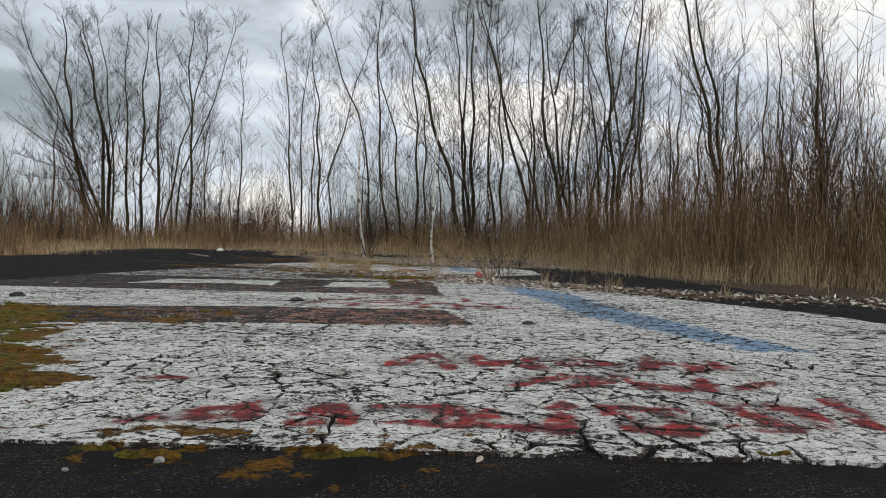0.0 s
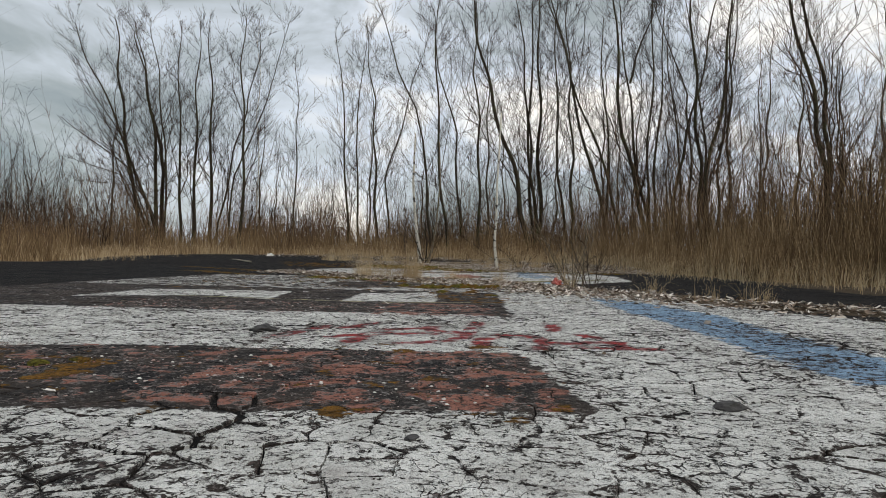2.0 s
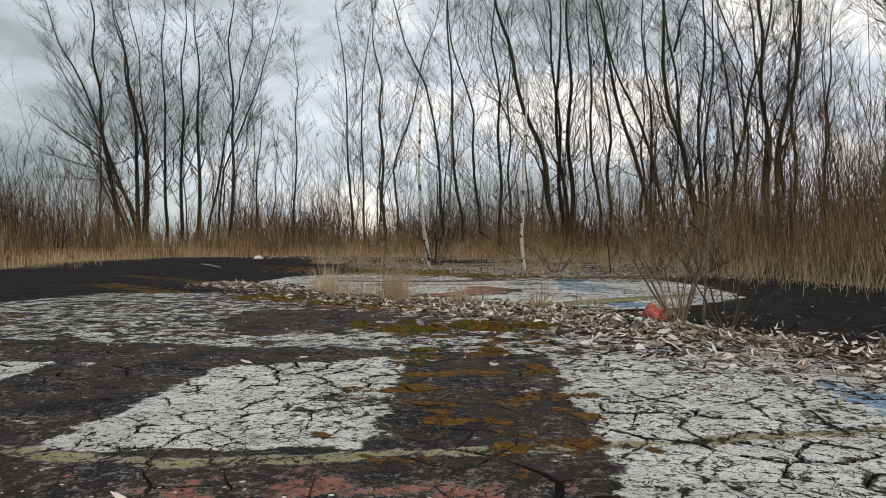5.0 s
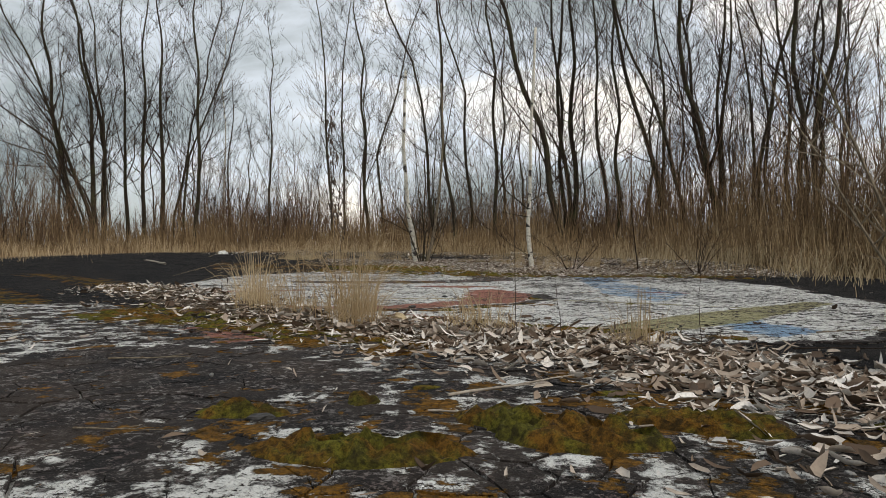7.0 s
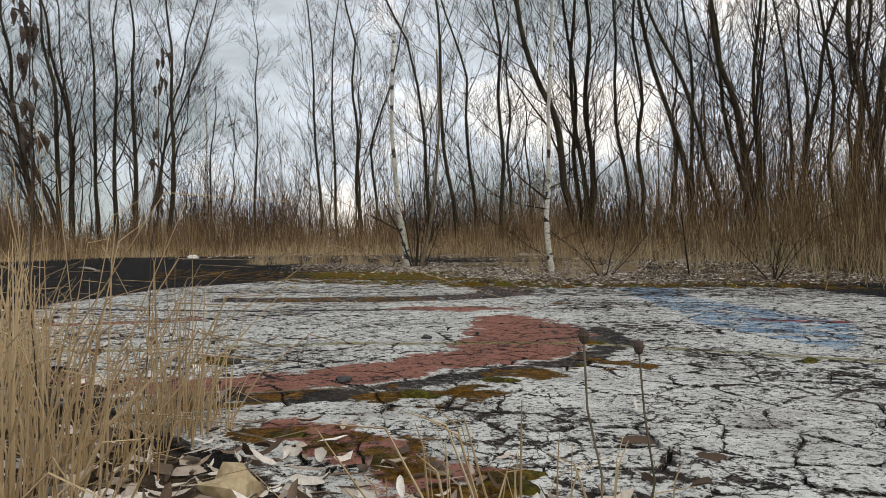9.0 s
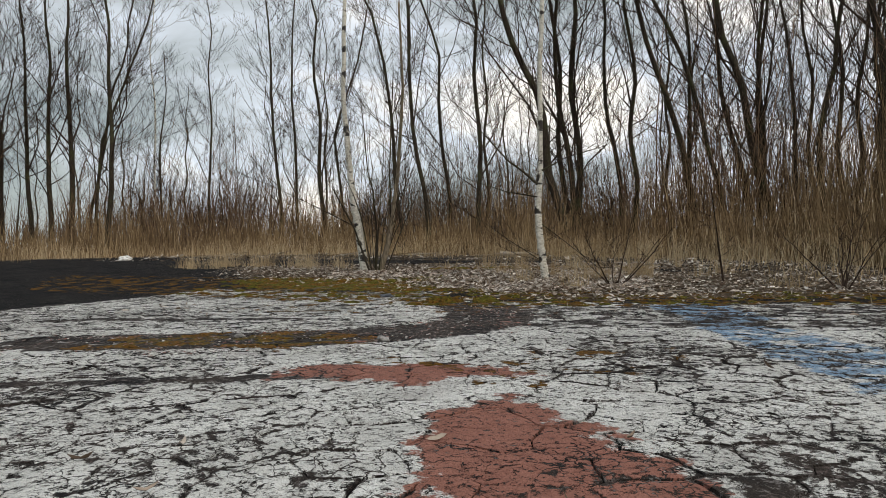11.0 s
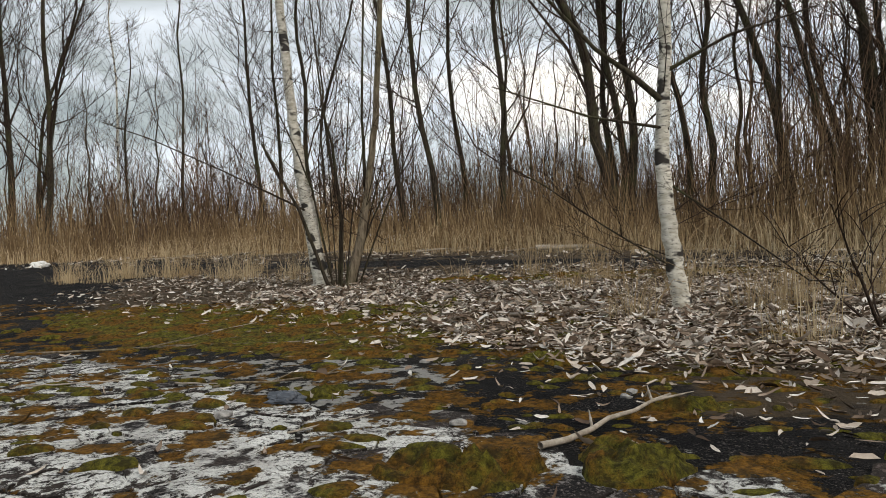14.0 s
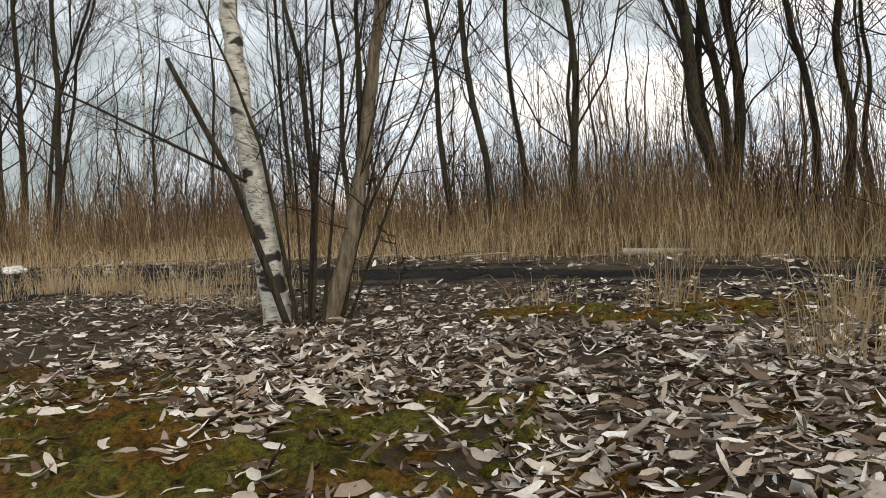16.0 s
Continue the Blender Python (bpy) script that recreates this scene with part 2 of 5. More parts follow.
def leaf_material():
    q = Nodes("dead_leaf", 0.7, 0.15)
    r = q.island()
    ramp = q.n.new("ShaderNodeValToRGB")
    e = ramp.color_ramp.elements
    e[0].position, e[0].color = 0.0, (0.060, 0.040, 0.026, 1)
    e[1].position, e[1].color = 1.0, (0.82, 0.785, 0.74, 1)
    for at, c in ((0.15, (0.12, 0.080, 0.056)), (0.34, (0.26, 0.195, 0.145)), (0.58, (0.45, 0.38, 0.315)), (0.82, (0.66, 0.60, 0.535))):
        x = e.new(at)
        x.color = (*c, 1)
    q.k.new(r, ramp.inputs["Fac"])
    v = q.noise(60, 4)
    col = q.mix(q.math("MULTIPLY", q.step(v, 0.35, 0.75), 0.25), ramp.outputs["Color"], (0.09, 0.065, 0.05))
    return q.done(col, v, 0.3, 0.004)


def moss_material():
    q = Nodes("moss", 0.95, 0.15)
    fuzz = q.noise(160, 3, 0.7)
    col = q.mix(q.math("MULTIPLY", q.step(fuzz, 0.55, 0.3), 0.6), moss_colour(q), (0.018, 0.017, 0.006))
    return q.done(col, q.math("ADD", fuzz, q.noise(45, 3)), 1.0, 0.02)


def plain(name, c, d, scale=12, rough=0.6, bump=0.2):
    q = Nodes(name, rough)
    a = q.noise(scale, 5, 0.65)
    return q.done(q.mix(q.step(a, 0.3, 0.7), c, d), a, bump, 0.006)


def chip_material():
    q = Nodes("paint_and_asphalt_chips", 0.85, 0.2)
    ramp = q.n.new("ShaderNodeValToRGB")
    e = ramp.color_ramp.elements
    e[0].position, e[0].color = 0.0, (0.018, 0.017, 0.017, 1)
    e[1].position, e[1].color = 1.0, (0.66, 0.66, 0.62, 1)
    for at, c in ((0.4, (0.065, 0.058, 0.054)), (0.55, (0.17, 0.15, 0.14)), (0.7, (0.29, 0.115, 0.085)), (0.82, (0.38, 0.29, 0.27))):
        e.new(at).color = (*c, 1)
    q.k.new(q.island(), ramp.inputs["Fac"])
    v = q.noise(70, 3)
    return q.done(ramp.outputs["Color"], v, 0.4, 0.004)


CHIP = chip_material()
GROUND, PAINT = ground_material(), paint_material()
BARK = bark_material("grey_brown_bark", (0.016, 0.012, 0.009), (0.070, 0.055, 0.040), 0.5)
TWIG = bark_material("red_brown_twig_bark", (0.017, 0.012, 0.009), (0.056, 0.037, 0.027))
TAN = bark_material("tan_bark", (0.09, 0.068, 0.046), (0.27, 0.22, 0.16), 0.35)
BRUSH = bark_material("brown_brush_bark", (0.050, 0.031, 0.019), (0.19, 0.122, 0.076))
BIRCH, LEAF, MOSS = birch_material(), leaf_material(), moss_material()
REED = stalk_material("dry_reed", (0.13, 0.078, 0.040), (0.46, 0.33, 0.18), (0.085, 0.052, 0.028))
STRAW = stalk_material("dry_grass", (0.47, 0.34, 0.19), (0.80, 0.67, 0.46), (0.31, 0.205, 0.105))
WEED = plain("dried_weed_stem", (0.035, 0.024, 0.018), (0.085, 0.06, 0.045), 30, 0.9)
WOOD = plain("weathered_pale_wood", (0.21, 0.175, 0.135), (0.40, 0.35, 0.29), 20, 0.85)
STONE = plain("grey_rubble", (0.13, 0.125, 0.118), (0.36, 0.35, 0.33), 25, 0.9, 0.6)
TARLUMP = plain("black_tar_lump", (0.016, 0.015, 0.015), (0.055, 0.052, 0.05), 30, 0.8, 0.6)
FOAM = plain("yellowed_foam", (0.30, 0.22, 0.12), (0.50, 0.40, 0.25), 18, 0.9, 0.5)
PLASTIC_WHITE = plain("dirty_white_plastic", (0.62, 0.61, 0.58), (0.78, 0.77, 0.74), 9, 0.4)
PLASTIC_RED = plain("faded_red_plastic", (0.30, 0.05, 0.035), (0.46, 0.10, 0.075), 9, 0.5)
PLASTIC_DARK = plain("grey_blue_plastic", (0.035, 0.042, 0.055), (0.08, 0.09, 0.11), 9, 0.45)
BOTTLE = plain("green_bottle_glass", (0.012, 0.06, 0.035), (0.025, 0.11, 0.07), 6, 0.2, 0.05)


# ---- shapes of the plan, as distances in metres (positive inside) ----
def inside(x, y, *corners):
    """Signed distance to a polygon."""
    best = np.full(x.shape, 1e9)
    odd = np.zeros(x.shape, bool)
    for (ax, ay), (bx, by) in zip(corners, corners[1:] + corners[:1]):
        ex, ey = bx - ax, by - ay
        f = np.clip(((x - ax) * ex + (y - ay) * ey) / (ex * ex + ey * ey), 0, 1)
        best = np.minimum(best, np.hypot(x - ax - f * ex, y - ay - f * ey))
        if ay != by:
            odd ^= ((ay > y) != (by > y)) & (x < (y - ay) * ex / ey + ax)
    return np.where(odd, best, -best)


def along(x, y, r, *points):
    """Signed distance to a band of half width r along a line."""
    best = np.full(x.shape, 1e9)
    for (ax, ay), (bx, by) in zip(points, points[1:]):
        ex, ey = bx - ax, by - ay
        f = np.clip(((x - ax) * ex + (y - ay) * ey) / (ex * ex + ey * ey), 0, 1)
        best = np.minimum(best, np.hypot(x - ax - f * ex, y - ay - f * ey))
    return r - best


def thin(field, most):
    """The same place, but only broken cover: no deeper than most."""
    return np.minimum(field, most)


def union(*fields):
    out = fields[0]
    for f in fields[1:]:
        out = np.maximum(out, f)
    return out


RIDGE = ((-9.5, 33.5), (-7.0, 31.0), (-3.9, 27.4), (-1.5, 26.0), (-0.2, 25.0), (1.1, 22.5), (2.6, 20.5), (4.3, 18.5), (7.0, 16.8), (11.0, 15.2))
REED_FRONT = ((40, 5), (20, 15), (14, 25), (11, 33), (9.5, 42), (8.5, 49), (6, 56), (0, 62), (-8, 66), (-18, 70), (-30, 68), (-31, 55), (-27, 44), (-45, 38), (-80, 36))


def height(x, y):
    """The lie of the land: flat pavement, a low bank of litter across it, a gentle rise towards the wood."""
    z = np.interp(y, [-50, 42, 45, 49, 56, 80, 200], [0, 0, 0.06, 0.24, 0.36, 0.8, 0.95])
    z = z + 0.035 * np.exp(-(np.minimum(along(x, y, 0.0, *RIDGE), 0) / 0.75) ** 2)
    return z + 0.03 * np.sin(x * 0.21 + 1) * np.sin(y * 0.17) * np.clip((y - 40) / 20 + np.abs(x) / 15, 0, 1)


def slab_south(x, y):
    return inside(x, y, (-9.2, 3.85), (7.2, 3.85), (7.0, 10), (6.4, 13), (5.1, 15.8), (3.5, 18.6), (1.6, 21.6), (0.2, 23.8), (-1.2, 25.2), (-4, 26.6), (-7.5, 29.5), (-10.2, 29), (-10.6, 23), (-10.4, 16))


def slab_north(x, y):
    return inside(x, y, (-2.4, 27.2), (0, 26.0), (1.8, 26.6), (4.0, 30), (4.3, 36), (3.6, 40.2), (-2, 40.9), (-5, 42.9), (-8.5, 44.6), (-10.0, 40), (-9.2, 35), (-7.2, 31.6), (-4, 28.6))


def paint_field(x, y):
    """Where the coats of paint lie."""
    a = slab_south(x, y) - 0.1
    dark = union(
        inside(x, y, (-7.5, 8.9), (-4.4, 8.9), (0.45, 9.7), (0.05, 11.84), (-0.4, 11.75), (-3, 11.6), (-7.5, 10.5)),
        inside(x, y, (-12, 15.0), (-3.1, 15.14), (-1.46, 15.38), (-0.65, 15.41), (-0.19, 15.25), (0.0, 14.97), (-0.16, 17.7), (-0.4, 20.9), (-12, 21.4)),
        thin(inside(x, y, (-5.15, 24.93), (-3.6, 25.38), (-2.62, 24.73), (-2.4, 23.9), (-3.04, 23.06), (-3.27, 22.3), (-3.6, 21.7), (-4.25, 22.42), (-4.9, 23.5)), 0.095),
    )
    patches = union(
        inside(x, y, (-7.5, 17.0), (-5.4, 18.1), (-4.15, 17.3), (-4.53, 19.86), (-7.5, 19.6)),
        inside(x, y, (-2.86, 17.4), (-1.33, 17.66), (-1.64, 20.6), (-3.1, 19.8)),
    )
    a = np.where(y > 20.9, np.minimum(a, np.where(x < -4.6, -0.005, np.where(y > 22.2, -0.025, 0.015))), a)
    south = union(np.minimum(a, -dark), np.minimum(a, patches), np.minimum(a, np.where(y > 20, -0.08, -0.07)))
    b = slab_north(x, y) - 0.05
    b = np.where(y > 37.3, np.minimum(b, np.where(x > -1.8, 0.0, 0.03)), b)
    gone = union(
        along(x, y, 0.13, (-3.6, 28.75), (-2.8, 29.0), (-2.05, 29.75), (-1.35, 30.4), (-0.98, 31.4), (-1.05, 32.4)),
        along(x, y, 0.58, (-6.5, 36.3), (-5.2, 36.4), (-4.1, 36.6), (-3.3, 36.9), (-2.6, 37.4), (-2.25, 38.2), (-2.2, 39.2), (-2.5, 40.2)),
        along(x, y, 0.12, (-8, 38.4), (-4.4, 38.5)), along(x, y, 0.10, (-9, 34.4), (-5.5, 34.2), (-3.2, 34.6)),
    )
    return union(south, np.minimum(b, -gone), np.minimum(b, -0.055))


def terra_field(x, y):
    return union(
        thin(inside(x, y, (-2.0, 9.5), (0.4, 9.7), (0.0, 11.78), (-2.0, 11.45)), 0.0), thin(inside(x, y, (-4.4, 9.3), (-2.0, 9.5), (-2.0, 11.5), (-4.4, 11.4)), -0.06),
        thin(inside(x, y, (-1.9, 15.2), (-0.2, 15.3), (-0.4, 17.4), (-1.9, 17.2)), -0.02), thin(inside(x, y, (-6, 15.2), (-1.9, 15.2), (-1.9, 16.9), (-6, 16.7)), -0.10),
        inside(x, y, (-5.2, 29.2), (-4.18, 29.3), (-3.45, 29.62), (-2.94, 30.01), (-2.45, 30.61), (-2.3, 31.7), (-2.41, 33.4), (-2.03, 34.0), (-1.4, 32.9), (-1.12, 31.85), (-1.5, 30.53), (-2.19, 29.95), (-2.87, 29.18), (-3.53, 28.9), (-5.2, 28.75)),
        inside(x, y, (-3.1, 28.35), (-2.6, 28.35), (-1.8, 27.7), (-2.0, 27.3)),
        inside(x, y, (-3.7, 34.5), (-3.6, 35.05), (-2.3, 35.1), (-1.7, 34.7), (-2.6, 34.35)),
        along(x, y, 0.16, (-7.2, 32.2), (-5.8, 33.0)),
        thin(along(x, y, 0.5, (-5.2, 36.35), (-3.8, 36.75), (-2.75, 37.4), (-2.25, 38.6)), -0.11),
        thin(inside(x, y, (-4.82, 26.68), (-4.24, 26.74), (-3.61, 25.77), (-3.97, 25.64)), 0.05),
    )


def blue_field(x, y):
    return union(
        inside(x, y, (1.5, 19.8), (2.3, 18.9), (2.95, 16.1), (2.95, 13.6), (3.8, 7.8), (3.2, 7.9), (2.15, 11.6), (2.05, 14), (1.6, 17.2)),
        thin(inside(x, y, (0.1, 38.2), (0.8, 37.5), (1.6, 32.9), (0.7, 31.0), (0.15, 32.5)), 0.03),
        inside(x, y, (0.6, 28.0), (1.3, 28.3), (1.6, 27.2), (1.0, 26.6)),
        inside(x, y, (0, 40.0), (1.1, 40.5), (1.1, 38.2), (0.3, 37.4)) - 0.03,
    )


def yellow_field(x, y):
    return union(
        along(x, y, 0.06, (-6.0, 17.8), (-5.1, 17.7), (-2.2, 17.3), (0.2, 18.0), (2.3, 18.8)),
        inside(x, y, (-0.8, 26.8), (0, 26.9), (1.2, 28.1), (3.3, 31.0), (3.0, 31.3), (0.8, 29.0), (-0.7, 27.2)),
        along(x, y, 0.06, (-6.2, 30.3), (-5.1, 30.5), (-3.4, 31.1), (-1.4, 31.3), (0.3, 30.6), (2.6, 29.6)),
    )


def red_field(x, y):
    """Faded sprayed letters, in three rows near the south edge and one further on."""
    s = lambda *p: along(x, y, 0.082, *p)
    return union(
        s((-1.5, 4.5), (-1.0, 4.95), (-0.9, 4.6), (-1.3, 4.6)), s((-0.65, 4.6), (-0.5, 5.0), (-0.35, 4.6), (-0.6, 4.55)),
        s((-0.2, 4.95), (0.2, 5.0), (0.25, 4.6), (-0.1, 4.6)), s((0.45, 4.95), (0.4, 4.6), (0.8, 4.55), (0.9, 5.2)),
        s((1.15, 5.1), (1.2, 4.6), (1.45, 4.55), (1.6, 5.1), (1.2, 5.1)), s((1.9, 5.3), (2.1, 4.7), (1.8, 4.7)), s((2.05, 5.25), (2.4, 5.2), (2.3, 4.75)), s((2.7, 5.5), (2.6, 4.8)),
        s((0.7, 5.8), (1.1, 6.2), (1.4, 6.0), (1.1, 5.75)), s((1.5, 6.2), (1.6, 5.8), (2.0, 5.75), (2.1, 6.15)), s((2.25, 5.8), (2.6, 6.1)),
        s((-0.3, 6.5), (0.0, 7.1), (0.2, 6.4)), s((0.42, 7.0), (0.5, 6.4), (0.65, 6.8), (0.9, 6.5), (0.9, 7.0)),
        s((1.15, 6.75), (1.35, 6.95), (1.6, 6.75), (1.35, 6.6), (1.15, 6.75)), s((2.0, 7.2), (1.8, 6.5)), s((1.9, 6.9), (2.3, 6.85), (2.2, 6.5)), s((2.5, 7.1), (2.5, 6.6)),
        s((-1.48, 12.19), (-1.39, 12.81), (-1.26, 12.98)), s((-1.31, 13.3), (-1.14, 13.42), (-0.89, 13.55)), s((-1.73, 13.43), (-1.59, 13.99)),
        s((-1.76, 12.49), (-1.54, 12.72)), s((-2.1, 13.28), (-1.65, 13.44)), s((-1.44, 12.88), (-1.04, 12.94), (-0.5, 13.25)),
        s((-0.95, 13.97), (-0.75, 12.98)), s((-0.41, 14.3), (-0.46, 12.74), (-0.54, 12.66)), s((-1.03, 12.2), (-0.83, 12.28), (-0.6, 12.47)),
        s((-0.26, 12.26), (-0.3, 12.64), (-0.07, 13.08), (0.19, 13.04), (0.29, 12.72), (0.28, 12.1)), s((0.42, 14.44), (0.47, 13.57)), s((0.73, 13.27), (0.85, 13.06), (0.99, 12.7), (1, 12.38)),
        s((0.4, 12.5), (0.7, 12.66), (1.01, 12.76)), s((0.6, 12.28), (0.94, 12.28), (1.28, 12.32)), s((-2.24, 12.36), (-2.01, 13.48)),
        s((-1.9, 5.7), (-1.7, 5.72)), s((0.7, 33.4), (1.6, 33.2)),
    )


def moss_field(x, y):
    return union(
        thin(inside(x, y, (-8, 4.6), (-2.7, 4.8), (-2.4, 5.5), (-3.4, 7.0), (-5.3, 10.8), (-9, 12)), 0.28),
        thin(along(x, y, 0.1, (-1.7, 4.1), (-0.9, 4.05)), -0.1), thin(along(x, y, 0.1, (-0.6, 4.1), (0.1, 4.1)), -0.1),
        thin(inside(x, y, (-8, 20.8), (0.6, 21.2), (1.2, 22.6), (-1.5, 25.2), (-8, 28.5)), -0.30),
        thin(inside(x, y, (-3.0, 22.8), (-2.0, 22.1), (-0.6, 22.4), (0.6, 22.4), (0.4, 23.8), (-1.0, 24.4), (-2.4, 23.6)), -0.14),
        thin(inside(x, y, (-6.8, 27.6), (-4.2, 26.4), (-3.4, 25.6), (-2.2, 25.2), (-2.2, 25.8), (-4.2, 27.4), (-6.8, 29.4)), 0.08),
        thin(along(x, y, 0.45, (-13, 33), (-9, 29.5)), 0.1), thin(along(x, y, 0.4, (-17.3, 40.7), (-12.5, 36.5), (-8.7, 32.4)), 0.05), along(x, y, 0.06, (-2.9, 28.2), (-1.4, 27.2), (0.4, 26.6)),
        thin(along(x, y, 0.42, (-5.5, 36.4), (-4.0, 36.5)), 0.08), thin(along(x, y, 0.3, (-2.6, 35.0), (-1.7, 34.8)), -0.18),
        along(x, y, 0.05, (-3.4, 28.6), (-2.2, 29.1), (-1.2, 30.3)), thin(along(x, y, 0.07, (-2.4, 35.2), (-0.9, 35.6)), -0.2),
        thin(inside(x, y, (-13, 45.2), (-8.3, 43.2), (-5.2, 41.4), (-3.2, 40.4), (-2.3, 40.0), (-0.9, 40.3), (5, 40.0), (5, 42.6), (-1.2, 42.4), (-3.5, 44.6), (-5.0, 46.4), (-8, 47.4), (-15, 49)), -0.09),
        thin(inside(x, y, (-9, 46.6), (-7, 44.6), (-4.6, 43.6), (-3.6, 43.4), (-3.4, 44.8), (-5.0, 46.8), (-8, 47.6)), 0.3),
        thin(inside(x, y, (-6, 39.4), (-2.2, 39.2), (-2.2, 40.6), (-5.5, 41.5)), -0.28),
        thin(inside(x, y, (-6, 44), (-1, 42.5), (1, 44), (-1, 47), (-6, 47.5)), -0.06),
        thin(inside(x, y, (-2.8, 49.3), (1.5, 48.2), (2.5, 50.5), (-2.4, 51)), 0.2),
        thin(inside(x, y, (-1.2, 17.6), (-0.3, 17.7), (-0.6, 23), (-1.6, 20.8)), -0.14), thin(inside(x, y, (-7, 8.8), (-3, 9.2), (-3, 10.8), (-7, 10.4)), -0.05),
        thin(inside(x, y, (-2.4, 9.6), (0.3, 9.8), (0.0, 11.9), (-2.4, 11.6)), -0.32),
    )


def litter_field(x, y):
    return union(
        along(x, y, 0.75, *RIDGE),
        inside(x, y, (-9, 47.6), (-5.0, 46.2), (-3.6, 44.4), (-2.2, 43.0), (-1.1, 41.4), (5, 41.8), (9, 42), (8, 47.5), (2.2, 48.0), (-2.4, 50.8), (-6.5, 52), (-12, 54)),
        thin(inside(x, y, (-14, 60.5), (-6, 57.5), (9, 51.5), (9, 58), (-8, 66), (-20, 68)), 0.1),
        thin(inside(x, y, (-12, 52), (-6, 50), (3, 48), (9, 46), (9, 51), (-2, 53.6), (-12, 56)), 0.05),
        inside(x, y, (-8, 61.5), (6, 55), (30, 40), (60, 20), (60, 200), (-60, 200), (-60, 70), (-20, 66)),
        inside(x, y, (-26, 42), (-60, 34), (-60, 80), (-30, 70)),
        inside(x, y, (9.0, 20), (14, 10), (60, 5), (60, 60), (8.5, 50)),
    )


def wash_field(x, y):
    """Pale residue of paint on the bare asphalt."""
    return union(
        thin(inside(x, y, (-6, 20.5), (1, 20.5), (0.6, 23.4), (-2.2, 24.4), (-6, 23)), 0.1),
        thin(inside(x, y, (-6.5, 40), (-3.2, 40), (-3.4, 43.2), (-7.5, 44)), 0.0),
        thin(inside(x, y, (-10, 20), (3, 20), (3, 42), (-10, 42)), -0.36),
    )


# ---- building helpers ----
class Shape:
    """Gathers the faces of one mesh."""

    def __init__(self):
        self.v, self.f = [], []

    def tube(self, pts, radii, sides):
        n0 = len(self.v)
        up = None
        for i, p in enumerate(pts):
            a, b = pts[max(i - 1, 0)], pts[min(i + 1, len(pts) - 1)]
            d = (b - a).normalized()
            if up is None:
                up = d.orthogonal()
            u = (up - d * up.dot(d)).normalized()
            up = u
            w = d.cross(u)
            for s in range(sides):
                t = 2 * math.pi * s / sides
                self.v.append(p + (u * math.cos(t) + w * math.sin(t)) * radii[i])
        for i in range(len(pts) - 1):
            for s in range(sides):
                a, b = n0 + i * sides + s, n0 + i * sides + (s + 1) % sides
                self.f.append((a, b, b + sides, a + sides))
        e = n0 + (len(pts) - 1) * sides
        self.f.append(tuple(range(e, e + sides)))

    def add(self, verts, faces):
        n0 = len(self.v)
        self.v += verts
        self.f += [tuple(i + n0 for i in f) for f in faces]

    def mesh(self, name, material, smooth=False):
        me = bpy.data.meshes.new(name)
        me.from_pydata([tuple(p) for p in self.v], [], self.f)
        me.materials.append(material)
        if smooth:
            me.polygons.foreach_set("use_smooth", [True] * len(me.polygons))
        me.update()
        return me


def part(name, shape, material, parent, label="", smooth=False):
    ob = new(name, shape.mesh(name, material, smooth))
    ob.parent = parent
    if label:
        ob["label"] = label
    return ob


def base_at(name, x, y, z, label, category, group="", kind=""):
    ob = new(name)
    ob.empty_display_size = 0.2
    ob.location = (x, y, z)
    return tagged(ob, label, category, group, kind)


def lie(x, y):
    """The ground's height at one place, on top of the slabs where they are."""
    ax, ay = np.array([float(x)]), np.array([float(y)])
    on = y > 4.1 and max(float(slab_south(ax, ay)[0]), float(slab_north(ax, ay)[0])) > 0
    return float(height(ax, ay)[0]) + (0.02 if on else 0.0)


def lies(x, y):
    """The same for many places at once."""
    on = (np.maximum(slab_south(x, y), slab_north(x, y)) > 0) & (y > 4.1)
    return height(x, y) + np.where(on, 0.02, 0.0)


# ---- ground: one sheet to the horizon ----
def ground_sheet():
    def lines(lo, hi, step, far):
        mid = np.arange(lo, hi + 1e-6, step)
        out = step * np.cumsum(1.22 ** np.arange(1, 60))
        out = out[out < far]
        return np.concatenate([(lo - out)[::-1], mid, hi + out])

    xs, ys = lines(-12, 9, 0.16, 2500), lines(0, 54, 0.16, 3500)
    gx, gy = np.meshgrid(xs, ys)
    x, y = gx.ravel(), gy.ravel()
    z = height(x, y)
    rng = np.random.default_rng(3)
    z = z + rng.normal(0, 0.004, z.shape)
    bump = np.clip(moss_field(x, y) + 0.2, 0, 0.5) * 0.012 * (1 + np.sin(x * 5 + np.sin(y * 4)) * np.sin(y * 6 + np.sin(x * 3)))
    on = np.maximum(slab_south(x, y), slab_north(x, y)) > 0
    z = z + np.where(on, 0, bump)
    nx, ny = len(xs), len(ys)
    me = bpy.data.meshes.new("ground")
    idx = np.arange(nx * ny).reshape(ny, nx)
    quads = np.stack([idx[:-1, :-1], idx[:-1, 1:], idx[1:, 1:], idx[1:, :-1]], -1).reshape(-1, 4)
    me.from_pydata(np.stack([x, y, z], -1).tolist(), [], quads.tolist())
    me.materials.append(GROUND)
    me.polygons.foreach_set("use_smooth", [True] * len(me.polygons))
    for name, f in (("moss", moss_field), ("litter", litter_field), ("wash", wash_field)):
        me.attributes.new(name, "FLOAT", "POINT").data.foreach_set("value", np.clip(f(x, y), -3, 3).astype(np.float32))
    me.update()
    tagged(new("ground", me), "dark weathered asphalt ground with moss and litter", "ground", "", "structure")


ground_sheet()


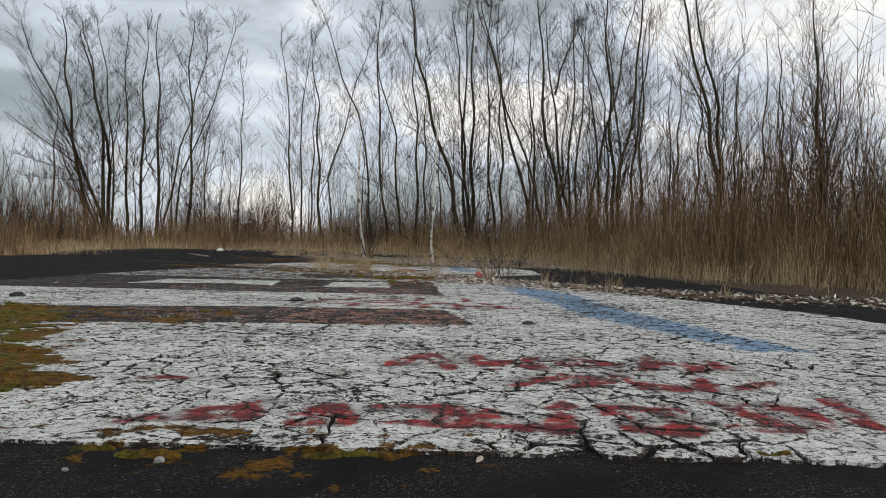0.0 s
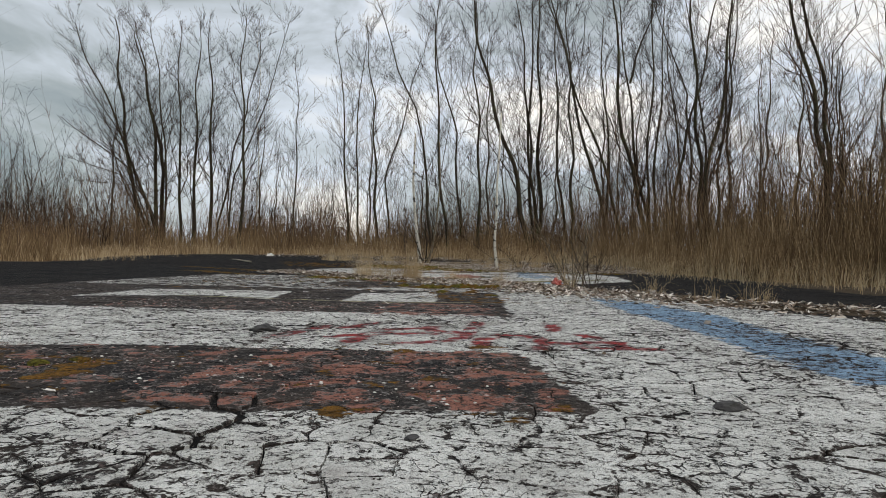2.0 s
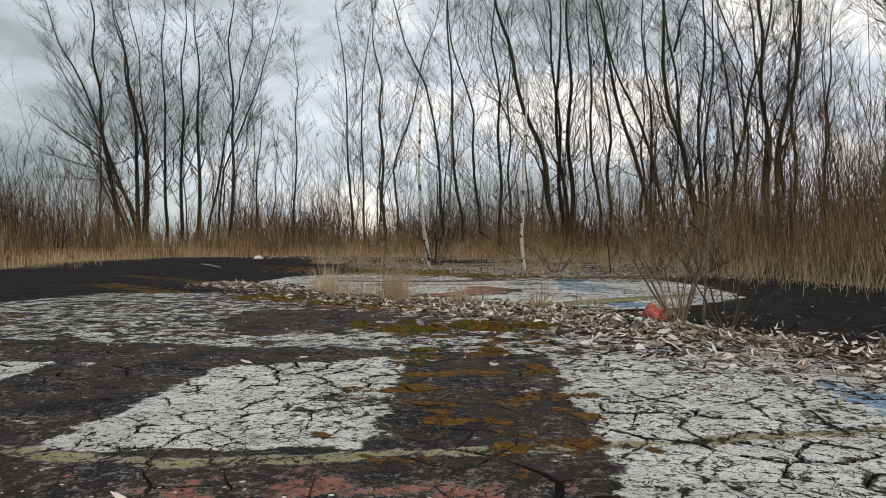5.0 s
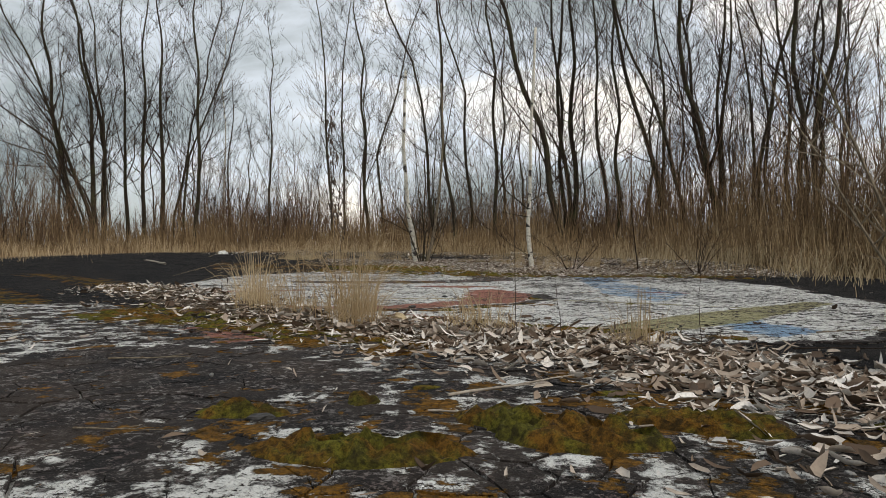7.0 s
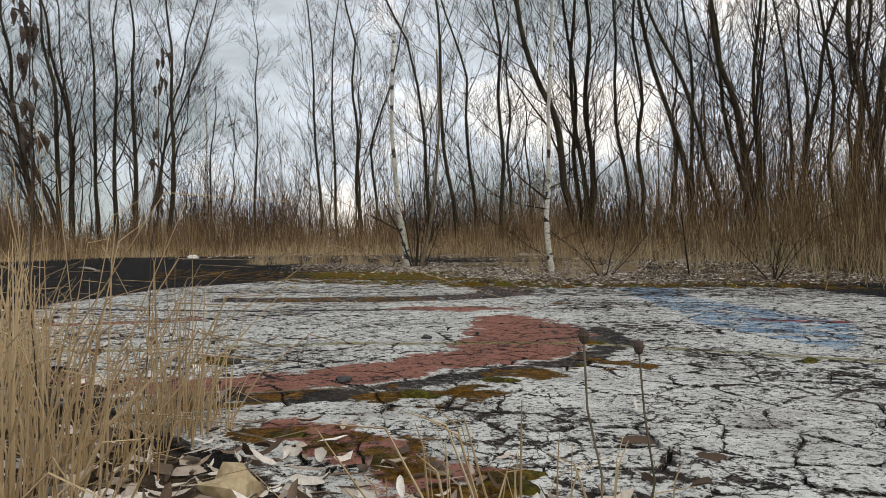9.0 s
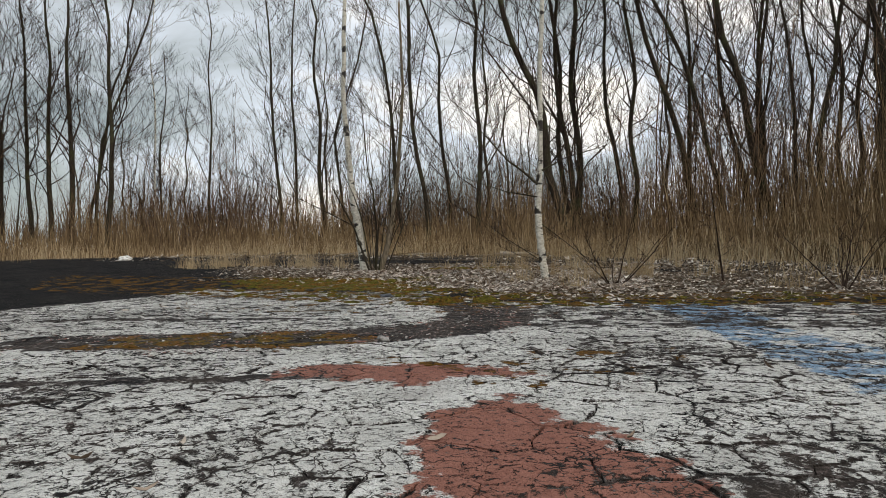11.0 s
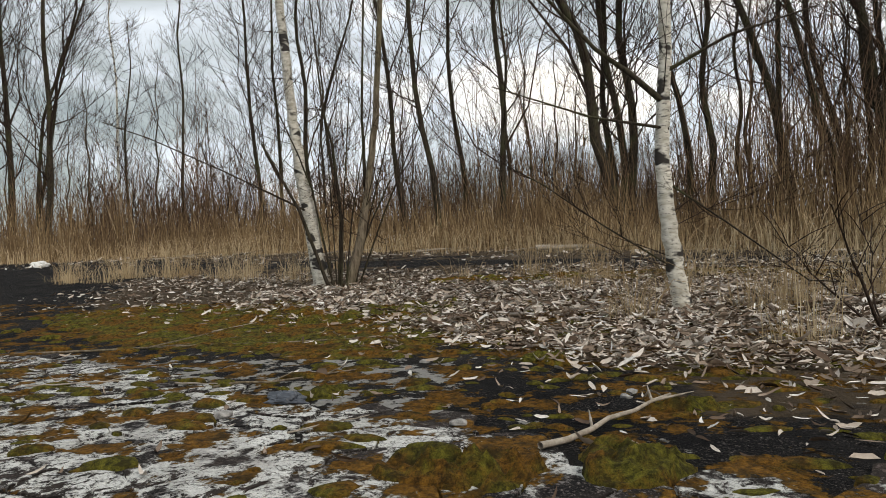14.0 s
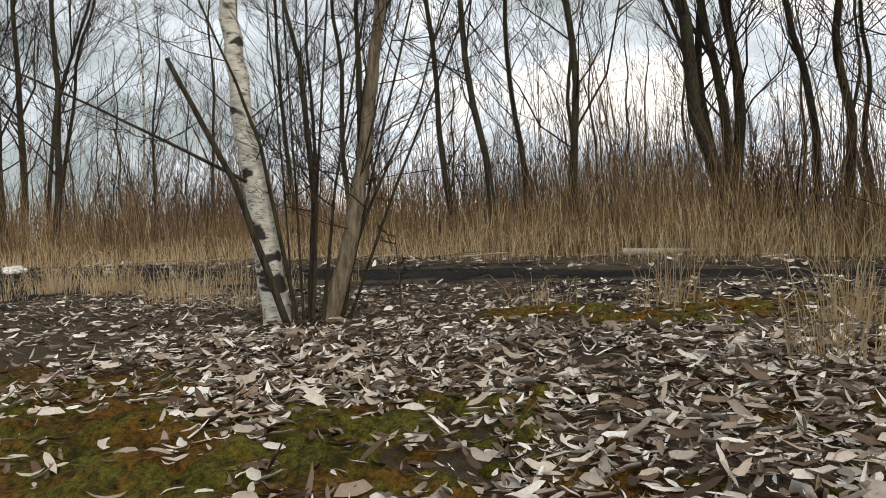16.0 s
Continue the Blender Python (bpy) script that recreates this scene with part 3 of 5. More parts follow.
# ---- tall bare trees behind the reeds ----
def wander(a, b, n, amount, rng, lift=0.0):
    """A slightly crooked line from a to b."""
    out = []
    d = b - a
    for i in range(n + 1):
        f = i / n
        j = Vector((rng.uniform(-1, 1), rng.uniform(-1, 1), rng.uniform(-0.4, 0.4))) * amount * (0 if i in (0,) else 1)
        out.append(a + d * f + j + Vector((0, 0, lift * f * (1 - f) * -1 + lift * f * f)))
    return out


def branch_out(limbs, twigs, start, way, length, radius, rng, depth, rise, least=0.0075):
    end = start + way * length
    pts = wander(start, end, 4 if depth == 0 else 3 if depth == 1 else 2, length * 0.05, rng, length * rise)
    n = len(pts) - 1
    shape = limbs if depth == 0 else twigs
    shape.tube(pts, [max(radius * (1 - 0.8 * i / n), least * (0.8 if depth == 2 else 1.0)) for i in range(n + 1)], 4 if depth == 0 else 3)
    if depth >= 2:
        return
    for _ in range(rng.randint(6, 8) if depth == 0 else rng.randint(3, 4)):
        f = rng.uniform(0.2, 1.0)
        i = min(int(f * n), n - 1)
        p = pts[i].lerp(pts[i + 1], f * n - i)
        side = Vector((rng.uniform(-1, 1), rng.uniform(-1, 1), rng.uniform(-0.35, 0.8)))
        w = (way * 0.75 + side.normalized() * rng.uniform(0.5, 0.9)).normalized()
        branch_out(limbs, twigs, p, w, length * rng.uniform(0.28, 0.55), max(radius * 0.42, least), rng, depth + 1, rise, least)


KINDS = {
    "thin": ("tall thin bare tree with grey-brown bark and fine twigs", 28, 0.20, 24.0, 0.22),
    "oak": ("bare multi-stemmed tree with dark spreading limbs among reeds", 30, 0.22, 24.0, 0.15),
    "low": ("low bare willow limb spreading sideways over dry reeds", 16, 0.20, 9.0, 0.2),
    "lean": ("thick leaning bare tree with dark mossy bark", 24, 0.17, 25.0, 0.2),
    "bushy": ("dense bare tree with many dark upright branches", 46, 0.22, 22.0, 0.25),
    "birch": ("slender distant birch with pale trunk and drooping twigs", 30, 0.16, 24.0, 0.0),
}


def tall_tree(kind, y, r, *line, deep=0):
    label, count, reach, top, rise = KINDS[kind]
    r = r if kind == "birch" else r * 1.25
    rng = random.Random(f"{kind} {y} {line[0][0]}")
    z0 = lie(line[0][0], y)
    pts = [Vector((px, y, pz)) for px, pz in line]
    foot = pts[0] + (pts[0] - pts[1]) * (max(pts[0].z - z0, 0.0) / max(pts[1].z - pts[0].z, 0.5)) * 0.6
    foot.z = z0 - 0.1
    if line[0][1] > 5:
        foot = pts[0].copy()
        z0 = foot.z
    way = pts[-1] - pts[-2]
    way.normalize()
    while pts[-1].z < top and kind != "low" and len(pts) < 9:
        way = (way + Vector((rng.uniform(-0.08, 0.08), rng.uniform(-0.1, 0.1), 0.25))).normalized()
        pts.append(pts[-1] + way * min(4.0, max(top - pts[-1].z, 0.6)))
    if foot.z < pts[0].z - 0.15:
        pts = [foot] + pts
    smooth = []
    wave, turn = rng.uniform(0.45, 0.95), rng.uniform(0, 6.28)
    for a, b in zip(pts, pts[1:]):
        n = max(2, int((b - a).length / 1.3))
        for i in range(n):
            p = a.lerp(b, i / n)
            up = p.z - z0
            sway = 0.17 * min(up / 3.0, 1.0)
            smooth.append(p + Vector((sway * math.sin(up * wave + turn) + rng.uniform(-0.03, 0.03), sway * math.cos(up * wave * 1.3 + turn), 0)))
    smooth.append(pts[-1])
    n = len(smooth) - 1
    radii = [r * (1.0 - 0.86 * (i / n) ** 0.8) + (0.10 * r if i == 0 else 0) for i in range(n + 1)]
    tree = base_at("birch_tree" if kind == "birch" else "bare_tree", foot.x, y, z0, label, "tree", "tall trees behind the reeds")
    shift = Vector((foot.x, y, z0))
    trunk, limbs, twigs = Shape(), Shape(), Shape()
    trunk.tube([p - shift for p in smooth], radii, 7)
    total = sum((b - a).length for a, b in zip(smooth, smooth[1:]))
    for c in range(0 if kind in ("low", "birch") else 2 if r > 0.14 else 1):
        f = rng.uniform(0.16, 0.55)
        i = min(int(f * n), n - 1)
        d = (smooth[i + 1] - smooth[i]).normalized()
        t = rng.uniform(0, 2 * math.pi)
        w = (d + Vector((math.cos(t), math.sin(t), 0)) * rng.uniform(0.28, 0.5)).normalized()
        branch_out(limbs, twigs, smooth[i] - shift, w, total * rng.uniform(0.26, 0.42), radii[i] * 0.42, rng, deep, 0.12, 0.010)
    for c in range(count):
        f = 0.16 + 0.82 * ((c + rng.random()) / count) ** 0.9
        i = min(int(f * n), n - 1)
        p = smooth[i].lerp(smooth[i + 1], f * n - i) - shift
        d = (smooth[i + 1] - smooth[i]).normalized()
        t = rng.uniform(0, 2 * math.pi)
        out = Vector((math.cos(t), math.sin(t), 0))
        up = rng.uniform(0.4, 1.35) if kind != "birch" else rng.uniform(0.3, 0.9)
        w = (d * up + out * rng.uniform(0.6, 1.0)).normalized()
        size = total * reach * rng.uniform(0.55, 1.15) * (1.15 - 0.75 * f)
        branch_out(limbs, twigs, p, w, size, max(radii[i] * 0.27, 0.018), rng, deep, rise, 0.0085)
    part("trunk", trunk, BIRCH if kind == "birch" else BARK, tree, "", True)
    limbs.add(twigs.v, twigs.f)
    part("crown", limbs, TWIG, tree)
    return tree


tall_tree("oak", 72, 0.2, (-38.03, 3.70), (-39.77, 13.04), (-40.88, 23.96))
tall_tree("oak", 73, 0.2, (-36.57, 3.74), (-37.13, 13.71), (-39.39, 24.28))
tall_tree("oak", 72, 0.15, (-36.30, 3.18), (-40.21, 13.04), (-45.42, 23.56))
tall_tree("low", 71, 0.14, (-36.61, 3.15), (-38.74, 9.01), (-45.48, 13.70))
tall_tree("low", 71, 0.1, (-36.87, 3.15), (-39.54, 8.25), (-45.47, 10.10))
tall_tree("thin", 76, 0.15, (-35.59, 3.87), (-36.01, 17.03), (-36.07, 25.27))
tall_tree("thin", 76, 0.17, (-34.11, 3.32), (-34.07, 14.26), (-33.85, 25.20))
tall_tree("thin", 75, 0.18, (-31.81, 3.81), (-31.93, 14.03), (-32.27, 24.80))
tall_tree("thin", 78, 0.11, (-32.24, 3.95), (-30.34, 12.92), (-28.61, 19.05))
tall_tree("birch", 82.5, 0.1, (-29.64, 4.14), (-29.78, 15.49), (-29.85, 27.44))
tall_tree("thin", 83.6, 0.11, (-25.69, 4.78), (-25.51, 15.64), (-25.77, 24.10))
tall_tree("thin", 77, 0.13, (-17.68, 1.13), (-18.24, 14.21), (-19.36, 25.15))
tall_tree("thin", 79, 0.11, (-17.01, 3.38), (-17.47, 11.79), (-16.51, 25.79))
tall_tree("thin", 77, 0.15, (-14.65, 2.76), (-15.15, 16.88), (-16.20, 25.06))
tall_tree("thin", 78, 0.1, (-13.58, 2.23), (-13.92, 8.84), (-10.26, 21.96))
tall_tree("thin", 68.4, 0.11, (-7.79, 2.04), (-8.22, 6.72), (-9.31, 14.24), (-10.97, 17.56))
tall_tree("thin", 67, 0.12, (-6.23, 2.01), (-6.69, 5.65), (-7.20, 12.05), (-7.38, 18.44))
tall_tree("thin", 72, 0.12, (-5.42, 2.10), (-6.06, 12.53), (-7.66, 18.52))
tall_tree("lean", 65, 0.21, (0.97, 1.74), (-0.55, 8.71), (-2.25, 13.76), (-3.78, 20.36))
tall_tree("thin", 84, 0.13, (-3.44, 3.52), (-3.50, 15.37), (-3.62, 27.24))
tall_tree("thin", 68, 0.19, (1.95, 1.78), (1.77, 12.10), (1.64, 21.29))
tall_tree("thin", 69, 0.15, (1.35, 2.97), (0.74, 14.66), (-0.05, 21.70))
tall_tree("thin", 72, 0.16, (12.13, 3.04), (10.47, 12.76), (9.43, 22.52))
tall_tree("thin", 72, 0.09, (10.24, 17.14), (10.81, 19.56), (11.91, 22.45))
tall_tree("thin", 70, 0.13, (12.18, 2.97), (12.55, 14.68), (12.92, 21.69))
tall_tree("thin", 72, 0.12, (16.01, 3.52), (15.50, 16.06), (14.04, 19.48))
tall_tree("thin", 70, 0.14, (16.74, 3.42), (16.29, 14.60), (15.03, 21.63))
tall_tree("thin", 71, 0.14, (17.86, 2.99), (18.33, 12.44), (19.16, 19.04))
tall_tree("thin", 70, 0.15, (18.59, 2.95), (18.64, 12.24), (18.74, 21.53))
tall_tree("thin", 88, 0.15, (27.61, 5.39), (28.21, 18.70), (28.51, 27.77))
tall_tree("thin", 56, 0.22, (21.38, 1.75), (20.39, 11.17), (19.05, 16.45))
tall_tree("thin", 57, 0.19, (21.80, 1.77), (21.34, 12.82), (20.31, 16.77))
tall_tree("bushy", 62, 0.24, (32.66, 2.37), (32.07, 11.28), (31.31, 23.68))
tall_tree("thin", 75.5, 0.2, (-37.45, 4.39), (-37.31, 9.08), (-38.69, 15.52), (-39.87, 19.84))
tall_tree("thin", 66, 0.17, (7.63, 2.20), (5.84, 9.81), (4.64, 14.60))
tall_tree("thin", 64, 0.2, (10.56, 2.98), (9.50, 6.86), (8.38, 10.76), (8.23, 13.74))
tall_tree("thin", 66, 0.13, (10.73, 1.85), (11.04, 11.21), (11.12, 14.32))
tall_tree("thin", 63, 0.13, (12.50, 2.32), (12.59, 7.47), (13.94, 13.14))
tall_tree("thin", 60, 0.17, (13.88, 2.16), (13.64, 6.87), (13.35, 12.11))
tall_tree("thin", 58, 0.16, (13.65, 2.07), (13.88, 8.93), (14.41, 11.35))
tall_tree("thin", 64, 0.12, (8.37, 1.82), (7.62, 6.90), (5.70, 11.45))
tall_tree("thin", 68, 0.17, (1.80, 1.21), (1.21, 6.54), (1.02, 8.83))
tall_tree("thin", 66, 0.13, (-3.35, 1.37), (-3.42, 5.88), (-3.37, 8.58))
tall_tree("thin", 72, 0.16, (-27.37, 2.41), (-27.01, 9.02), (-27.15, 13.00))
tall_tree("thin", 67, 0.12, (3.96, 2.35), (3.81, 5.55), (3.60, 7.17))
tall_tree("thin", 66, 0.13, (4.58, 2.25), (4.61, 6.11), (4.58, 7.79))
tall_tree("low", 71, 0.09, (-36.34, 3.65), (-37.94, 7.22), (-44.38, 7.68))
tall_tree("low", 72, 0.1, (-36.14, 3.18), (-39.66, 11.48), (-45.69, 20.96))
tall_tree("oak", 73, 0.11, (-35.64, 3.22), (-35.92, 12.12), (-37.30, 22.11))
tall_tree("thin", 74, 0.1, (-29.34, 3.23), (-28.91, 8.51), (-25.56, 16.36))


def far_trees():
    """More of the same wood, deeper in, as copies of four trees."""
    rng = random.Random(11)
    kinds = []
    for x, y, r in ((-52, 90, 0.13), (34, 84, 0.14), (-20, 98, 0.12), (14, 90, 0.13)):
        z = lie(x, y)
        kinds.append(tall_tree("thin", y, r, (x, z), (x + rng.uniform(-0.6, 0.6), z + 7), (x + rng.uniform(-1, 1), z + 15), deep=1))
    for i in range(68):
        u = rng.random()
        if u < 0.55:
            x, y = rng.uniform(6, 48), rng.uniform(62, 100)
            if x > 20:
                y = rng.uniform(48, 90)
        elif u < 0.8:
            x, y = rng.uniform(-24, 6), rng.uniform(86, 112)
        else:
            x, y = rng.uniform(-62, -26), rng.uniform(78, 105)
        if i >= 54:
            x, y = rng.uniform(5, 30), rng.uniform(62, 84)
            if i % 3 == 0:
                x, y = rng.uniform(16, 40), rng.uniform(40, 62)
        s = rng.uniform(0.5, 0.95) if x > -5 else rng.uniform(0.45, 0.75)
        m = pose(x, y, lie(x, y) - 0.05, rng.uniform(-3, 3), rng.uniform(-4, 4), rng.uniform(0, 360))
        copy_thing(kinds[i % 4], m @ Matrix.Diagonal((s, s, s, 1)))


far_trees()


def front_places(rng, count, deep):
    """Places along the reed bed's front, each so deep behind it; also how far along it they are."""
    pts = np.array(REED_FRONT, float)
    seg = np.hypot(*np.diff(pts, axis=0).T)
    cum = np.concatenate([[0], np.cumsum(seg)])
    at = rng.uniform(0, cum[-1], count)
    i = np.clip(np.searchsorted(cum, at) - 1, 0, len(seg) - 1)
    p = pts[i] + (pts[i + 1] - pts[i]) * ((at - cum[i]) / seg[i])[:, None]
    d = (pts[i + 1] - pts[i]) / seg[i][:, None]
    p = p + np.stack([d[:, 1], -d[:, 0]], -1) * deep[:, None]
    return p[:, 0], p[:, 1], at


def whips(name, x, y, tall, thick, lean, twigs, material, label, category, seed):
    """Many thin bent stems with short side twigs, as one mesh."""
    rng = np.random.default_rng(seed)
    n = len(x)
    z = height(x, y) - 0.05
    tip = rng.normal(0, lean, (n, 2)) * tall[:, None]
    kink = rng.normal(0, 0.018, (n, 3, 2)) * tall[:, None, None]
    rings = (0.0, 0.35, 0.7)
    mid = np.zeros((n, 4, 3))
    for j, q in enumerate(rings + (1.0,)):
        mid[:, j, 0], mid[:, j, 1], mid[:, j, 2] = x + tip[:, 0] * q ** 1.6, y + tip[:, 1] * q ** 1.6, z + tall * q
        if j in (1, 2):
            mid[:, j, :2] += kink[:, j]
    v = np.zeros((n, 10, 3))
    for j, g in enumerate((1.0, 0.75, 0.5)):
        for k in range(3):
            t = 2 * np.pi * k / 3
            v[:, j * 3 + k] = mid[:, j] + np.stack([np.cos(t) * thick * g, np.sin(t) * thick * g, 0 * thick], -1)
    v[:, 9] = mid[:, 3]
    o = (np.arange(n) * 10)[:, None]
    quads = np.concatenate([o + np.array((j * 3 + k, j * 3 + (k + 1) % 3, j * 3 + 3 + (k + 1) % 3, j * 3 + 3 + k)) for j in range(2) for k in range(3)])
    tris = [o + np.array((6 + k, 6 + (k + 1) % 3, 9)) for k in range(3)]
    V = [v.reshape(-1, 3)]
    m = n * twigs
    if m:
        own = np.repeat(np.arange(n), twigs)
        f = rng.uniform(0.18, 0.97, m) * 3
        i = np.minimum(f.astype(int), 2)
        base = mid[own, i] + (mid[own, i + 1] - mid[own, i]) * (f - i)[:, None]
        way = np.stack([rng.normal(0, 0.8, m), rng.normal(0, 0.8, m), rng.uniform(0.1, 1.3, m)], -1)
        way /= np.linalg.norm(way, axis=1)[:, None]
        length = tall[own] * rng.uniform(0.10, 0.30, m) * (1.2 - 0.6 * f / 3)
        w = np.zeros((m, 4, 3))
        for k in range(3):
            t = 2 * np.pi * k / 3
            r = thick[own] * 0.62
            w[:, k] = base + np.stack([np.cos(t) * r, np.sin(t) * r, 0 * r], -1)
        w[:, 3] = base + way * length[:, None]
        V.append(w.reshape(-1, 3))
        b = (n * 10 + np.arange(m) * 4)[:, None]
        tris += [b + np.array((k, (k + 1) % 3, 3)) for k in range(3)]
    me = bpy.data.meshes.new(name)
    me.from_pydata(np.concatenate(V).tolist(), [], quads.tolist() + np.concatenate(tris).tolist())
    me.materials.append(material)
    me.update()
    tagged(new(name, me), label, category, "", "stuff")


def thicket():
    """Whippy saplings and undergrowth between the trunks."""
    rng = np.random.default_rng(5)
    for seed, count, near, spread, lo, hi, thick in ((1, 4200, 1.5, 7.0, 2.5, 6.5, 0.017), (2, 5200, 4.0, 12.0, 4.0, 10.0, 0.026), (3, 1000, 3.0, 14.0, 8.0, 14.0, 0.032), (4, 3300, 8.0, 14.0, 6.5, 12.5, 0.032)):
        deep = near + rng.exponential(spread, count)
        x, y, at = front_places(rng, count, np.minimum(deep, 34))
        tall = rng.uniform(lo, hi, count) * (0.75 + 0.3 * np.sin(at * 0.31) * np.sin(at * 0.83 + 1)) * np.where(x > 4, 1.1, np.where(x > -28, 0.78, 0.92)) * rng.lognormal(0, 0.28, count) * np.where((x < -26) & (y < 62), 0.4, 1.0)
        whips("thicket", x, y, tall, rng.uniform(0.6, 1.2, count) * thick, 0.20, 22 if seed == 4 else 12, TWIG if seed == 4 else BRUSH, "tangle of bare brown saplings under the trees", "undergrowth", seed)


thicket()


def hedge_far():
    """The low dark line of brush far behind the reeds."""
    rng = random.Random(8)
    s = Shape()
    for c in range(1500):
        x = rng.uniform(-150, 70)
        y = rng.uniform(104, 135) if x > -60 else rng.uniform(80, 135)
        h = rng.uniform(2.0, 5.5)
        if c % 2:
            x = rng.uniform(-46, 12)
            y, h = rng.uniform(77, 92), rng.uniform(2.0, 6.0)
        a = Vector((x, y, 0.75))
        for _ in range(2):
            t = a + Vector((rng.gauss(0, 1.5), rng.uniform(-0.6, 0.6), h * rng.uniform(0.25, 1.1)))
            m = a.lerp(t, 0.5) + Vector((rng.uniform(-0.3, 0.3), 0, 0))
            s.tube([a, m, t], [0.038, 0.026, 0.009], 3)
            for _ in range(3):
                p = a.lerp(t, rng.uniform(0.35, 0.95))
                s.tube([p, p + Vector((rng.uniform(-0.8, 0.8), rng.uniform(-0.3, 0.3), rng.uniform(0.1, 0.9)))], [0.012, 0.005], 3)
    tagged(new("far_brush", s.mesh("far_brush", BRUSH)), "low dark line of distant bare brush", "undergrowth", "", "stuff")


hedge_far()


# ---- reeds ----
def reed_bed():
    rng = np.random.default_rng(21)
    for name, count, spread, lo, hi, material, label in (("reeds", 42000, 4.0, 1.5, 4.0, REED, "dense bed of dry brown reeds along the wood"), ("reeds", 12000, 1.6, 0.9, 2.9, STRAW, "pale straw-coloured reeds along the front of the bed")):
        deep = rng.exponential(spread, count) - 1.2
        x, y, at = front_places(rng, count, deep)
        clump = np.sin(x * 0.9 + np.sin(y * 0.7)) * np.sin(y * 1.1 + 0.6 * np.sin(x * 1.3)) + 0.5 * np.sin(at * 0.43)
        keep = clump > rng.uniform(-1.5, 0.7 if material is STRAW else 0.2, count)
        x, y, deep, clump = x[keep], y[keep], deep[keep], clump[keep]
        side = np.where(x > 4, 1.6, np.where(x > -8, 1.25, np.where(x < -24, 1.15, 1.1)))
        tall = rng.uniform(lo, hi, len(x)) * np.clip(0.42 + deep * 0.15, 0.2, 1.0) * side * (1 + 0.28 * clump) * np.where((x < -26) & (y < 62), 0.6, 1.0)
        flat = rng.random(len(x)) < 0.10
        tall[flat] *= 0.5
        whips(name, x, y, tall, rng.uniform(0.009, 0.022, len(x)), 0.14, 0, material, label, "reeds", 40)


reed_bed()


# ---- birches and stems on the leaf bank ----
def crooked(points, n, amount, rng):
    out = []
    for a, b in zip(points, points[1:]):
        for i in range(n):
            out.append(a.lerp(b, i / n) + Vector((rng.uniform(-1, 1), rng.uniform(-1, 1), 0)) * amount)
    out.append(points[-1])
    return out


def stem(name, tree, origin, y, line, r0, r1, material, rng, sprigs, label="", bend=0.0, size=1.1):
    """One stem of a tree, in the upright plane at y, with side twigs."""
    pts = [Vector((px, y + bend * i, pz)) - origin for i, (px, pz) in enumerate(line)]
    pts = crooked(pts, 6, r0 * 0.12, rng)
    n = len(pts) - 1
    s = Shape()
    s.tube(pts, [r0 + (r1 - r0) * (i / n) for i in range(n + 1)], 10 if r0 > 0.05 else 6)
    ob = part(name, s, material, tree, label, True)
    if sprigs:
        limbs, twigs = Shape(), Shape()
        for c in range(sprigs):
            f = rng.uniform(0.22, 1.0)
            i = min(int(f * n), n - 1)
            p = pts[i].lerp(pts[i + 1], f * n - i)
            t = rng.uniform(0, 2 * math.pi)
            w = Vector((math.cos(t), math.sin(t), rng.uniform(0.15, 1.0))).normalized()
            branch_out(limbs, twigs, p, w, size * rng.uniform(0.5, 1.3), 0.007, rng, 0, 0.1, 0.0022)
        limbs.add(twigs.v, twigs.f)
        part("crown", limbs, TWIG, ob)
    return ob


